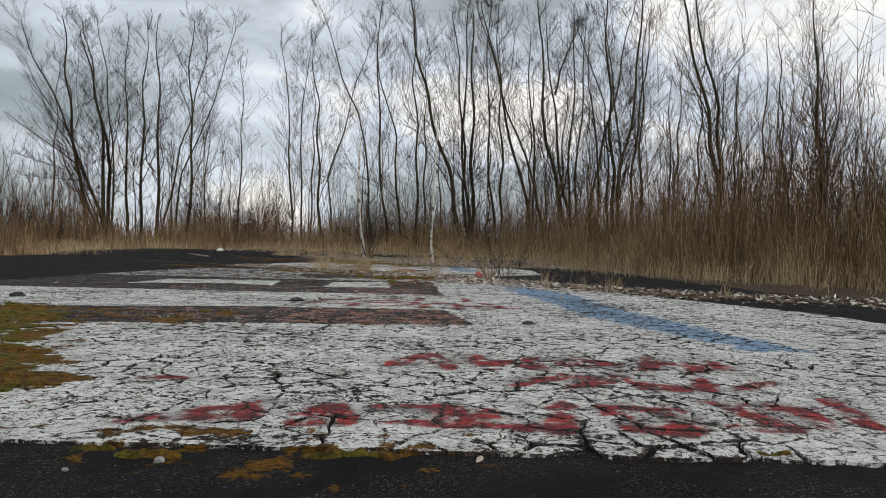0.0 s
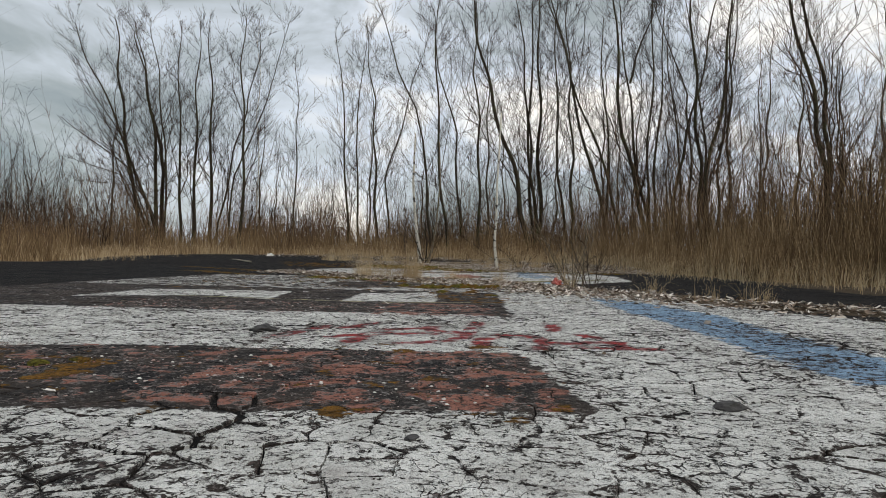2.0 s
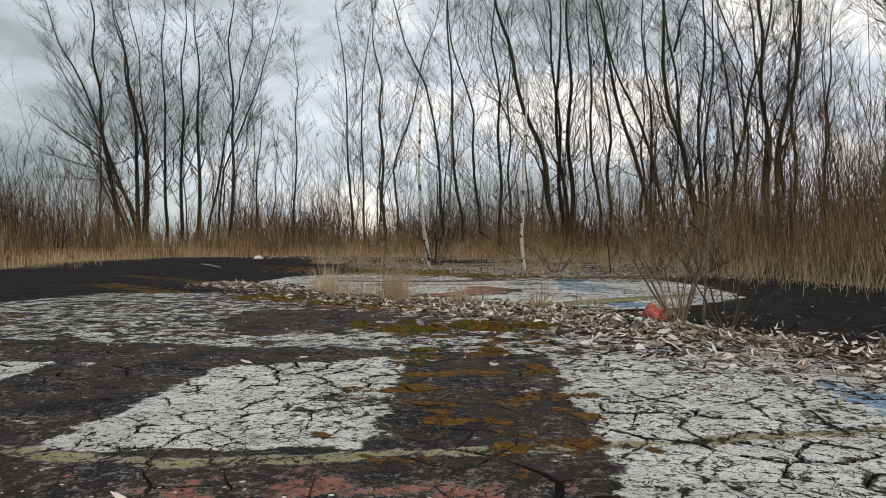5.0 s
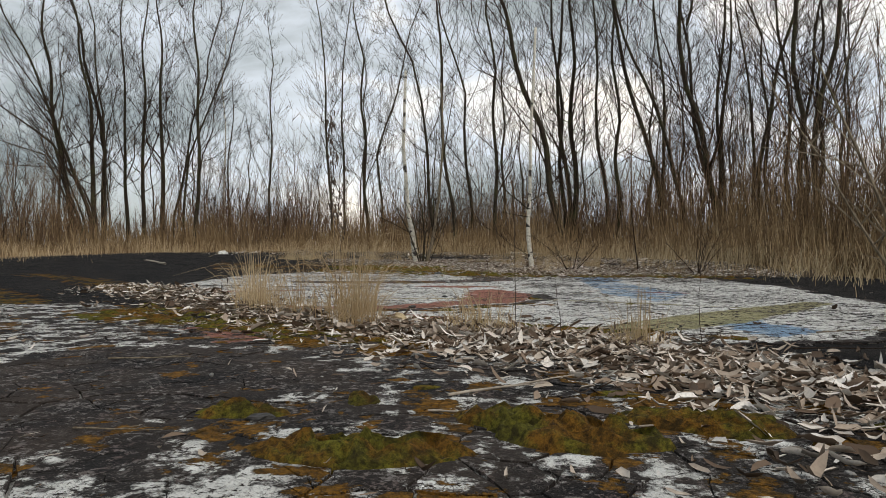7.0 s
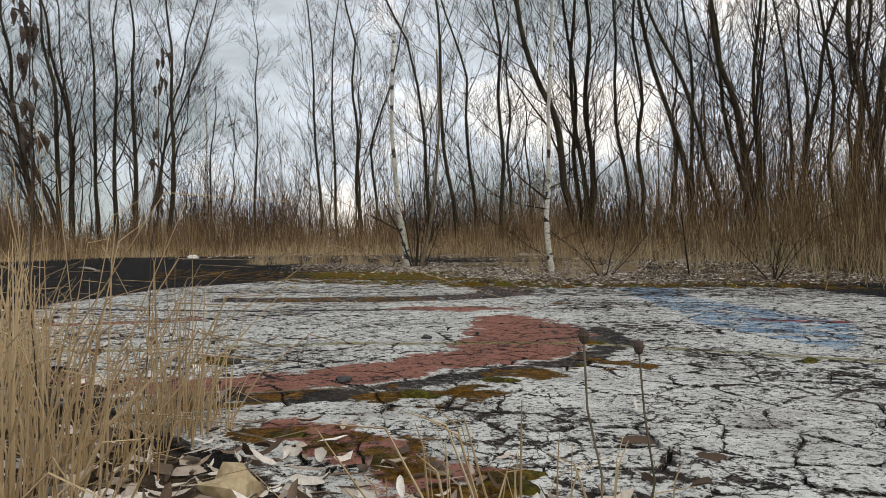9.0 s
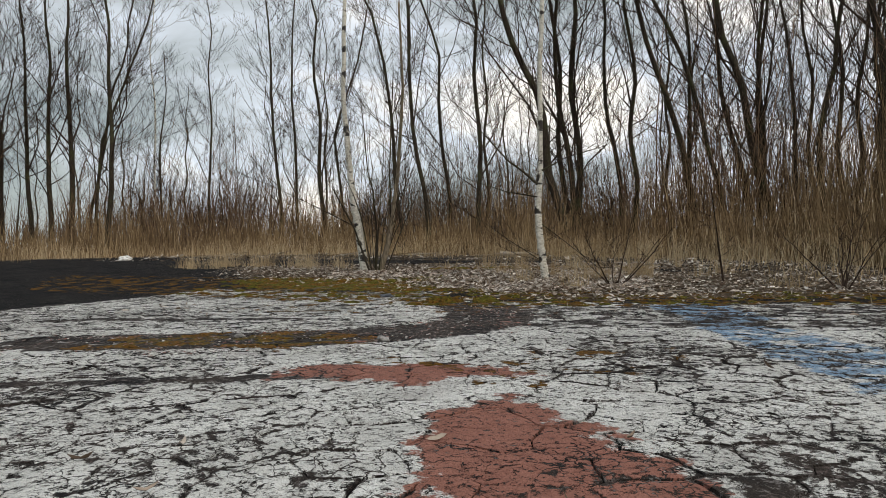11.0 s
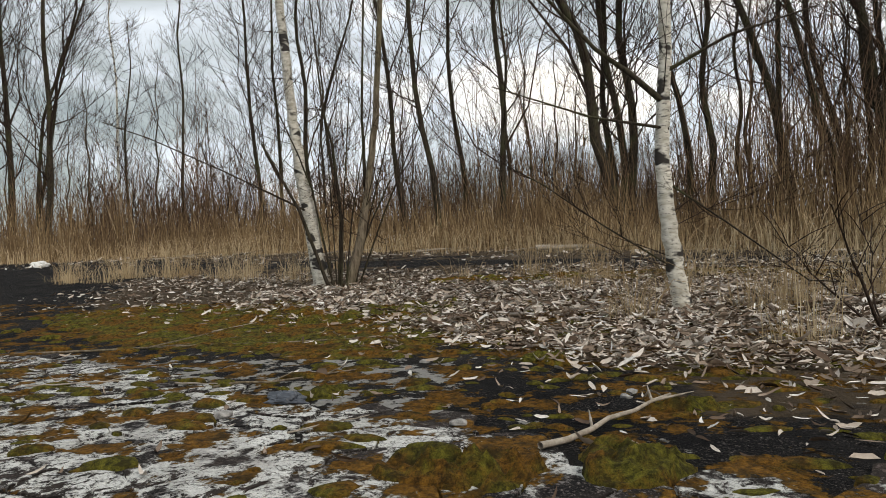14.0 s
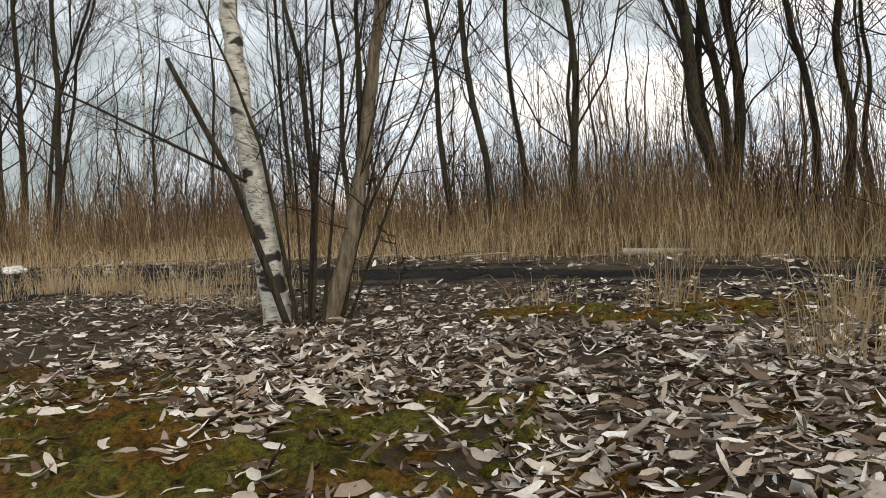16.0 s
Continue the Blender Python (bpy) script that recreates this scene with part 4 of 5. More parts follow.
def birch_clump():
    rng = random.Random(31)
    z = lie(-5.8, 49.2)
    o = Vector((-5.8, 49.2, z))
    t = base_at("birch_clump", *o, "white birch with several dark and tan stems on leaf litter", "tree")
    stem("white_trunk", t, o, 49.2, ((-6.0, z - 0.05), (-6.19, 1.51), (-6.31, 2.12), (-6.43, 3.14), (-6.6, 5.5), (-6.5, 8.5)), 0.128, 0.05, BIRCH, rng, 16, "white birch trunk with black marks", 0.02, 1.7)
    stem("tan_trunk", t, o, 49.35, ((-5.6, z - 0.05), (-5.37, 1.08), (-5.24, 1.81), (-5.08, 3.01), (-4.9, 5.5), (-5.0, 8.0)), 0.085, 0.028, TAN, rng, 12, "smooth tan trunk", 0.05, 1.3)
    stem("dark_stem", t, o, 49.0, ((-5.83, z - 0.03), (-6.25, 1.47), (-6.82, 2.57)), 0.034, 0.022, BARK, rng, 0, "dark broken stem leaning over", -0.05)
    stem("dark_stem", t, o, 49.1, ((-6.22, 1.5), (-6.9, 1.86), (-7.58, 2.21), (-8.77, 2.78), (-9.6, 3.1)), 0.019, 0.006, BARK, rng, 9, "", -0.04, 0.8)
    stem("dark_stem", t, o, 49.25, ((-5.73, z - 0.03), (-5.67, 1.34), (-5.78, 2.58), (-5.92, 3.09), (-6.1, 5.2)), 0.038, 0.012, BARK, rng, 9, "", 0.03, 1.0)
    stem("dark_stem", t, o, 49.5, ((-5.55, z - 0.03), (-5.31, 1.42), (-5.32, 2.54), (-5.35, 3.03), (-5.2, 6.0)), 0.045, 0.015, BARK, rng, 10, "", 0.05, 1.0)
    stem("dark_stem", t, o, 49.15, ((-5.8, z - 0.03), (-6.08, 1.81), (-6.27, 2.37), (-6.7, 3.4)), 0.022, 0.008, BARK, rng, 6, "", -0.05, 0.8)
    stem("dark_stem", t, o, 49.4, ((-5.62, z - 0.03), (-5.2, 1.3), (-4.75, 2.2), (-4.4, 3.4)), 0.018, 0.006, BARK, rng, 6, "", 0.06, 0.8)


    for i in range(7):
        x = -5.78 + 0.05 * i
        top = -6.1 + 0.36 * i + rng.uniform(-0.2, 0.2)
        stem("dark_stem", t, o, 49.0 + 0.09 * i, ((x, z - 0.03), (x + (top - x) * 0.3, z + 1.2), (top, z + 2.7 + rng.uniform(0, 1.2)), (top + (top - x) * 0.4, z + 4.4 + rng.uniform(0, 1.5))), rng.uniform(0.010, 0.02), 0.004, BARK, rng, 6, "", 0.02, 0.8)


def lone_birch():
    rng = random.Random(32)
    z = lie(-1.12, 45.6)
    o = Vector((-1.12, 45.6, z))
    t = base_at("birch_tree", *o, "white birch with dark scars and moss at its foot", "tree")
    stem("trunk", t, o, 45.6, ((-1.10, z - 0.05), (-1.14, z + 0.2), (-1.23, 1.0), (-1.27, 1.86), (-1.20, 2.8), (-1.18, 5.0), (-1.0, 9.0)), 0.105, 0.045, BIRCH, rng, 14, "white birch trunk with black scars", 0.01, 1.8)
    stem("limb", t, o, 45.6, ((-1.27, 2.3), (-1.6, 2.6), (-1.93, 2.84), (-2.6, 3.6)), 0.035, 0.015, BARK, rng, 6, "", -0.05, 1.0)
    stem("limb", t, o, 45.55, ((-1.26, 0.6), (-1.9, 1.02), (-2.5, 1.46), (-2.85, 1.66)), 0.011, 0.004, BARK, rng, 8, "", -0.06, 0.6)
    stem("limb", t, o, 45.5, ((-1.2, 1.4), (-0.7, 1.0), (0.0, 0.42), (0.3, 0.4)), 0.012, 0.005, BARK, rng, 5, "", -0.12, 0.6)
    stem("limb", t, o, 45.6, ((-1.2, 2.6), (-0.6, 2.9), (0.2, 3.1)), 0.022, 0.008, BARK, rng, 5, "", -0.1, 0.9)
    stem("limb", t, o, 45.6, ((-1.2, 2.0), (-2.0, 2.15), (-3.0, 2.5)), 0.018, 0.006, BARK, rng, 5, "", -0.1, 0.8)


birch_clump()
lone_birch()


def bush(name, x, y, stems, tall, spread, material, label, seed):
    rng = random.Random(seed)
    z = lie(x, y)
    t = base_at(name, x, y, z, label, "bush")
    for _ in range(stems):
        a = rng.uniform(0, 2 * math.pi)
        s = Shape()
        k = s
        out = Vector((math.cos(a), math.sin(a) * 0.7, 0)) * spread * rng.uniform(0.3, 1.0)
        pts = wander(Vector((out.x * 0.08, out.y * 0.08, -0.03)), out + Vector((0, 0, tall * rng.uniform(0.55, 1.0))), 5, 0.035, rng)
        r = rng.uniform(0.009, 0.02)
        s.tube(pts, [r * (1 - 0.75 * i / 5) for i in range(6)], 5)
        for _ in range(7):
            f = rng.uniform(0.3, 1)
            i = min(int(f * 5), 4)
            p = pts[i].lerp(pts[i + 1], f * 5 - i)
            w = Vector((rng.uniform(-1, 1), rng.uniform(-1, 1), rng.uniform(0.2, 1.2))).normalized()
            L = tall * rng.uniform(0.12, 0.32)
            k.tube([p, p + w * L * 0.5 + Vector((0, 0, 0.02)), p + w * L], [0.006, 0.0045, 0.003], 3)
        part("stem", s, material, t)
    return t


bush("bare_bush", 1.5, 24.6, 11, 2.1, 1.3, TAN, "bare brown bush growing out of leaf litter", 1)
bush("bare_bush", 1.9, 23.6, 6, 1.3, 0.8, WEED, "bare dark bush beside a red plastic bag", 2)
bush("bare_bush", 0.2, 44.2, 6, 1.5, 1.3, TWIG, "sprawling bare shrub beside a birch", 3)
bush("bare_bush", 4.2, 43.2, 8, 1.6, 1.2, TWIG, "tangled bare shrub on leaf litter", 4)


def sapling(x, y, tall, material, label, seed, lean=0.0):
    rng = random.Random(seed)
    z = lie(x, y)
    o = Vector((x, y, z))
    t = base_at("sapling", x, y, z, label, "tree")
    stem("trunk", t, o, y, ((x, z - 0.04), (x + lean * 0.4, z + tall * 0.4), (x + lean, z + tall)), 0.006 + 0.008 * tall, 0.004, material, rng, 9, "", 0.0, tall * 0.22)


sapling(1.72, 24.2, 1.9, TAN, "thin pale sapling rising from leaf litter", 6, 0.1)
sapling(2.6, 45.0, 2.6, TWIG, "thin bare sapling on the leaf bank", 7, -0.3)
sapling(-4.89, 49.25, 0.75, WEED, "short dark dead stem among leaves", 9, -0.05)


# ---- dry grass ----
def tuft(x, y, blades, tall, wide, seed, label="tuft of dry straw-coloured grass in leaf litter"):
    rng = random.Random(seed)
    s = Shape()
    for _ in range(blades):
        a, d = rng.uniform(0, 2 * math.pi), wide * rng.random() ** 0.9
        p = Vector((math.cos(a) * d, math.sin(a) * d, 0))
        p.z = lie(x + p.x, y + p.y) - lie(x, y) - 0.02
        h = tall * (0.25 + 1.0 * rng.random() ** 2.2) * (1.15 - 0.45 * d / wide)
        t = rng.gauss(a, 0.9)
        bend = h * abs(rng.gauss(0.1, 0.32)) if rng.random() < 0.85 else h * rng.uniform(0.6, 1.3)
        o = Vector((math.cos(t), math.sin(t), 0)) * bend
        w = rng.uniform(0.0018, 0.0050)
        s.tube([p, p + o * 0.25 + Vector((0, 0, h * 0.5)), p + o * 0.62 + Vector((0, 0, h * 0.84)), p + o * 1.15 + Vector((0, 0, h * (1.0 - bend / (h + 0.01) * 0.3)))], [w, w * 0.85, w * 0.6, 0.001], 3)
    ob = new("dry_grass_tuft", s.mesh("dry_grass_tuft", STRAW))
    ob.location = (x, y, lie(x, y))
    tagged(ob, label, "grass", "dry grass tufts")


for i, (x, y, n, h, w) in enumerate((
    (-5.3, 29.6, 170, 0.75, 0.30), (-3.35, 27.4, 130, 1.05, 0.34), (-4.9, 28.9, 130, 0.75, 0.36), (-1.8, 26.6, 240, 0.42, 0.42), (-0.45, 25.5, 130, 0.5, 0.24), (-3.3, 28.1, 160, 0.8, 0.26),
    (-4.1, 28.0, 120, 0.8, 0.42), (-3.05, 26.8, 170, 0.7, 0.26), (1.3, 24.6, 110, 0.55, 0.3), (2.9, 21.2, 90, 0.4, 0.3), (4.4, 19.2, 110, 0.45, 0.3),
    (-11.9, 53.4, 170, 0.9, 0.5), (-10.3, 52.9, 170, 0.85, 0.5), (-9.0, 52.4, 150, 0.8, 0.5), (0.1, 46.0, 150, 0.9, 0.4), (1.1, 46.4, 160, 1.0, 0.4), (-2.1, 47.4, 70, 0.75, 0.28), (-2.6, 49.9, 80, 0.9, 0.35), (-0.9, 46.8, 90, 0.8, 0.35), (-1.6, 48.6, 60, 0.7, 0.3), (-7.0, 50.6, 90, 0.55, 0.5), (-8.2, 51.2, 90, 0.6, 0.5), (-0.2, 48.4, 90, 0.8, 0.4),
)):
    tuft(x, y, n, h, w, 100 + i)
for i in range(26):
    u = random.Random(200 + i)
    f = u.random()
    x, y = (u.uniform(-14, -7), u.uniform(52.2, 55.5)) if f < 0.4 else (u.uniform(-4, 6), u.uniform(43.4, 50.5)) if f < 0.8 else (u.uniform(2, 9), u.uniform(15.5, 22))
    if f >= 0.8 and abs(x + y - 23.5) > 1.6:
        y = 23.5 - x + u.uniform(-1, 1)
    tuft(x, y, u.randint(40, 90), u.uniform(0.35, 0.8), u.uniform(0.15, 0.45), 300 + i, "sparse tuft of dry pale grass")


def grass_fringe():
    """Short dead grass along the feet of the reeds."""
    rng = random.Random(77)
    s = Shape()
    pts = [Vector((a, b, 0)) for a, b in REED_FRONT[1:13]]
    for _ in range(8000):
        i = rng.randrange(len(pts) - 1)
        p = pts[i].lerp(pts[i + 1], rng.random())
        d = (pts[i + 1] - pts[i]).normalized()
        p = p + Vector((-d.y, d.x, 0)) * (abs(rng.gauss(0, 2.2)) - 0.6)
        p.z = float(height(np.array([p.x]), np.array([p.y]))[0]) - 0.02
        h = rng.uniform(0.10, 1.0) ** 1.5
        o = Vector((rng.gauss(0, 0.35), rng.gauss(0, 0.35), 0)) * h
        s.tube([p, p + o * 0.4 + Vector((0, 0, h * 0.6)), p + o + Vector((0, 0, h))], [0.008, 0.006, 0.002], 3)
    tagged(new("dead_grass", s.mesh("dead_grass", STRAW)), "short dead grass at the feet of the reeds", "grass", "", "stuff")


grass_fringe()


def weed_stalk(x, y, tall, heads, seed, label, knob=False):
    rng = random.Random(seed)
    z = lie(x, y)
    t = base_at("weed_stalk", x, y, z, label, "weed")
    s = Shape()
    pts = wander(Vector((0, 0, -0.03)), Vector((rng.uniform(-0.12, 0.12), rng.uniform(-0.05, 0.05), tall)), 7, 0.012, rng)
    s.tube(pts, [(0.0022 if knob else 0.0036) - (0.0001 if knob else 0.0003) * i for i in range(8)], 5)
    part("stem", s, TAN if knob else WEED, t)
    if knob:
        k = Shape()
        k.tube([pts[-1] + Vector((0, 0, c)) for c in (-0.008, -0.004, 0.004, 0.010, 0.014)], [0.002, 0.006, 0.008, 0.006, 0.001], 8)
        part("seed_head", k, WEED, t, "dark round seed head")
    for _ in range(heads):
        f = rng.uniform(0.5, 1.0)
        i = min(int(f * 7), 6)
        p = pts[i].lerp(pts[i + 1], f * 7 - i)
        k = Shape()
        w = Vector((rng.uniform(-1, 1), rng.uniform(-1, 1), rng.uniform(-0.1, 0.8))).normalized()
        q = p + w * rng.uniform(0.025, 0.07)
        k.tube([p, q, q + Vector((0.006, 0, -0.02)), q + Vector((0.004, 0, -0.06))], [0.002, 0.004, 0.011, 0.002], 6)
        part("seed_head", k, WEED, t)


weed_stalk(-3.41, 27.4, 2.35, 60, 1, "tall dark dried weed with seed heads")
weed_stalk(-3.75, 28.6, 1.9, 18, 2, "tall dark dried weed with seed heads")
weed_stalk(-1.40, 25.9, 1.62, 0, 3, "single dark dried weed stem in moss")
weed_stalk(-1.0, 26.35, 0.6, 0, 8, "single dark dried weed stem in moss")
weed_stalk(0.15, 26.0, 0.8, 0, 7, "single dark dried weed stem in moss")
weed_stalk(-1.66, 26.22, 0.70 - lie(-1.66, 26.22), 0, 11, "thin dried weed stalk with one round seed head", True)
weed_stalk(-1.58, 26.28, 0.67 - lie(-1.58, 26.28), 0, 12, "thin dried weed stalk with one round seed head", True)
weed_stalk(-4.9, 27.6, 0.75, 2, 6, "single dark dried weed stem in moss")


# ---- dead leaves ----
def leaf_litter(name, count, chooser, size, seed, label):
    rng = random.Random(seed)
    s = Shape()
    xs, ys, up = chooser(np.random.default_rng(seed), count)
    for x, y, z in zip(xs.tolist(), ys.tolist(), (lies(xs, ys) + 0.008 + up).tolist()):
        L = size * rng.uniform(0.55, 1.3)
        W = L * rng.choice((0.06, 0.075, 0.09, 0.105, 0.13))
        a = rng.uniform(0, 2 * math.pi)
        curl, fold = rng.gauss(0.22, 0.42) * L, rng.uniform(-0.4, 1.5) * W
        sway = rng.uniform(-0.35, 0.35) * L
        tip, roll = rng.choice((0.0, 0.15, 0.3, 0.7)) * rng.uniform(-0.4, 1.0) * L, rng.gauss(0, 0.7)
        c, sn = math.cos(a), math.sin(a)
        v = []
        for f, g in ((-0.5, 0.0), (-0.3, 0.75), (0.0, 1.0), (0.28, 0.72), (0.5, 0.0)):
            zc = curl * (f * f) * 1.4 + tip * (f + 0.5)
            sides = (0,) if g == 0 else (-1, 0, 1)
            for side in sides:
                lx, ly = f * L, side * W * g + sway * (f * f - 0.1)
                lz = zc + (fold if side else 0) + side * roll * W
                v.append(Vector((x + lx * c - ly * sn, y + lx * sn + ly * c, z + max(lz, 0.0))))
        s.add(v, [(0, 2, 1), (0, 3, 2), (1, 2, 5, 4), (2, 3, 6, 5), (4, 5, 8, 7), (5, 6, 9, 8), (7, 8, 10), (8, 9, 10)])
    tagged(new(name, s.mesh(name, LEAF, True)), label, "leaves", "", "stuff")


def on_ridge(rng, n):
    i = rng.choice((0, 1, 2, 2, 3, 3, 3, 4, 4, 4, 5, 5, 6, 7, 8), n)
    p = np.array(RIDGE)
    f = rng.random(n)[:, None]
    q = p[i] + (p[i + 1] - p[i]) * f + rng.normal(0, 1, (n, 2)) * np.where(i > 4, 0.75, 0.58)[:, None]
    off = np.minimum(along(q[:, 0], q[:, 1], 0.0, *RIDGE), 0)
    return q[:, 0], q[:, 1], rng.uniform(0, 1, n) * 0.065 * np.exp(-(off / 0.5) ** 2)


def on_bank(rng, n):
    x, y = rng.uniform(-11, 7, n * 4), rng.uniform(40.8, 53, n * 4)
    keep = (litter_field(x, y) > rng.normal(0, 0.7, n * 4)) & (rng.random(n * 4) < 1.25 - 0.06 * np.abs(x + 3))
    for cx, cy in MOSS_CLUMPS:
        keep &= (np.hypot((x - cx) / 1.6, y - cy) > 0.13) | (rng.random(n * 4) < 0.3)
    x, y = x[keep][:n], y[keep][:n]
    return x, y, rng.uniform(0, 0.035, len(x))


MOSS_CLUMPS = ((-5.5, 45.9), (-5.5, 46.2), (-4.8, 45.7), (-4.5, 45.8), (-4.1, 45.6), (-4.1, 49.4), (-3.5, 49.7), (-3.9, 46.5), (-2.1, 49.8), (-4.3, 46.2), (-2.8, 48.9))


def near_bank(rng, n):
    x, y = rng.uniform(-6.5, 1.0, n * 3), rng.uniform(42.8, 48.6, n * 3)
    keep = litter_field(x, y) > rng.normal(0, 0.15, n * 3) - 0.55 * (np.sin(x * 2.1 + 1) * np.sin(y * 1.7) > 0.45)
    thinned = (np.sin(x * 2.4 + y) * np.sin(y * 2.1 - x * 0.6) > 0.5) & (rng.random(n * 3) < 0.75)
    keep &= ~thinned
    for cx, cy in MOSS_CLUMPS:
        keep &= (np.hypot((x - cx) / 1.6, y - cy) > 0.13) | (rng.random(n * 3) < 0.3)
    x, y = x[keep][:n], y[keep][:n]
    return x, y, rng.uniform(0, 0.06, len(x))


def strewn(rng, n):
    f = rng.random(n)
    x = np.where(f < 0.35, rng.uniform(-6, 4, n), np.where(f < 0.8, rng.uniform(-8, 3, n), rng.uniform(-7, 6, n)))
    y = np.where(f < 0.35, rng.uniform(19.5, 26.5, n), np.where(f < 0.8, rng.uniform(38.5, 45, n), rng.uniform(2.2, 36, n)))
    return x, y, np.zeros(n)


def far_litter(rng, n):
    x = rng.uniform(-22, 9, n)
    return x, rng.uniform(55, 66, n) - x * 0.25, np.zeros(n)


leaf_litter("fallen_leaves", 12000, on_ridge, 0.125, 1, "pale curled dead leaves heaped along a low bank")
leaf_litter("fallen_leaves", 15000, on_bank, 0.10, 2, "grey-brown dead leaves covering the bank by the birches")
leaf_litter("fallen_leaves", 14500, near_bank, 0.105, 3, "large pale dead willow leaves lying over moss")
leaf_litter("fallen_leaves", 900, strewn, 0.09, 4, "scattered dead leaves on asphalt and moss")


leaf_litter("fallen_leaves", 1300, far_litter, 0.2, 5, "dead leaves and debris before the reeds")


# ---- loose grit on the bare bands ----
def grit():
    rng = np.random.default_rng(91)
    r2 = random.Random(92)
    s = Shape()
    x, y = rng.uniform(-8, 2, 60000), rng.choice((0, 1, 2, 2), 60000)
    y = np.where(y == 0, rng.uniform(9.3, 12, 60000), np.where(y == 1, rng.uniform(15, 17.5, 60000), rng.uniform(35, 40.5, 60000)))
    d = union(inside(x, y, (-4.4, 9.5), (0.3, 9.7), (0, 11.8), (-4.4, 11.4)), inside(x, y, (-6, 15.2), (-0.2, 15.3), (-0.4, 17.3), (-6, 16.8)), along(x, y, 0.85, (-7.0, 36.2), (-5.2, 36.3), (-3.8, 36.75), (-2.75, 37.4), (-2.25, 38.6), (-2.8, 39.8)))
    keep = (d > rng.normal(0.05, 0.1, 60000)) & (np.sin(x * 3.1 + y) * np.sin(y * 2.7 - x) > rng.uniform(-1.2, 0.9, 60000))
    for px, py in list(zip(x[keep].tolist(), y[keep].tolist()))[:9000]:
        L = 0.006 + 0.016 * r2.random() ** 3
        z, h, t = lie(px, py), L * r2.uniform(0.15, 0.45), r2.uniform(0, 6.28)
        low = [Vector((px + math.cos(t + k * 1.57) * L * r2.uniform(0.5, 1.2), py + math.sin(t + k * 1.57) * L * r2.uniform(0.5, 1.2), z + 0.001)) for k in range(4)]
        top = [Vector((px, py, z + h)).lerp(p, 0.55) + Vector((0, 0, h * 0.4 + r2.uniform(0, 0.3) * h)) for p in low]
        s.add(low + top, [(0, 1, 5, 4), (1, 2, 6, 5), (2, 3, 7, 6), (3, 0, 4, 7), (4, 5, 6, 7)])
    tagged(new("loose_grit", s.mesh("loose_grit", CHIP)), "loose paint flakes and grit on dark asphalt", "grit", "", "stuff")


grit()


# ---- moss cushions ----
def cushion(s, x, y, r, h, rng, n=9, rings=5, rough=0.0):
    z = lie(x, y)
    ph = [rng.uniform(0, 6.28) for _ in range(4)]
    sx, turn = rng.uniform(1.1, 2.2), rng.uniform(-0.5, 0.5)
    v = [Vector((x, y, z + h))]
    for k in range(1, rings + 1):
        f = k / rings
        for i in range(n):
            t = 2 * math.pi * i / n
            e = r * f * (1 + 0.22 * math.sin(2 * t + ph[0]) + 0.16 * math.sin(3 * t + ph[1]))
            lx, ly = math.cos(t) * e * sx, math.sin(t) * e
            hz = h * (1 - f ** 2.4) + rng.uniform(-0.2, 0.2) * h * (1 - f) - (0.02 if k == rings else 0)
            if rough and k < rings:
                hz += rough * h * noise.noise(Vector((lx * 16 + x, ly * 16 + y, ph[2])))
            v.append(Vector((x + lx * math.cos(turn) - ly * math.sin(turn), y + lx * math.sin(turn) + ly * math.cos(turn), z + hz)))
    f = [(0, 1 + i, 1 + (i + 1) % n) for i in range(n)]
    for k in range(rings - 1):
        for i in range(n):
            a, b = 1 + k * n + i, 1 + k * n + (i + 1) % n
            f.append((a, a + n, b + n, b))
    s.add(v, f)


def moss_cover():
    rng = random.Random(61)
    s = Shape()
    made = 0
    xs = [(rng.uniform(-9, 5), rng.choice((rng.uniform(20.5, 28.5), rng.uniform(39, 48), rng.uniform(39, 48), rng.uniform(40, 46), rng.uniform(4, 36)))) for _ in range(40000)]
    d = moss_field(np.array([p[0] for p in xs]), np.array([p[1] for p in xs]))
    for (x, y), f in zip(xs, d):
        if f > rng.gauss(0.10, 0.12) and made < 6500:
            r = rng.uniform(0.02, 0.085)
            cushion(s, x, y, r, r * rng.uniform(0.22, 0.5), rng)
            made += 1
    for x, y in MOSS_CLUMPS:
        for _ in range(18):
            r = rng.uniform(0.04, 0.10)
            cushion(s, x + rng.gauss(0, 0.24), y + rng.gauss(0, 0.13), r, 0.025 + r * rng.uniform(0.3, 0.6), rng)
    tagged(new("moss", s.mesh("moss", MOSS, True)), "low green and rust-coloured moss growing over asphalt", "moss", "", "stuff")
    for x, y, r in ((-1.45, 4.05, 0.07), (-1.15, 3.98, 0.075), (-0.32, 4.06, 0.07), (-0.12, 4.08, 0.05), (1.75, 4.2, 0.04), (-2.75, 23.2, 0.14), (-2.0, 22.6, 0.2), (-1.2, 23.0, 0.24), (-0.5, 23.2, 0.2), (-2.2, 23.55, 0.1), (-1.0, 26.8, 0.13), (-0.3, 26.7, 0.14), (-4.0, 30.0, 0.12), (-1.2, 31.3, 0.09), (-2.35, 41.0, 0.22), (-3.0, 40.9, 0.24), (-1.9, 42.0, 0.16), (-4.0, 42.4, 0.14), (-2.6, 43.3, 0.16), (0.2, 30.4, 0.07)):
        c = Shape()
        cushion(c, x, y, r, r * 0.28, rng, 26, 11, 1.3)
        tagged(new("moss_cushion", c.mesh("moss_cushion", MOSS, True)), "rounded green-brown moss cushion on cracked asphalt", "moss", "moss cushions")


moss_cover()


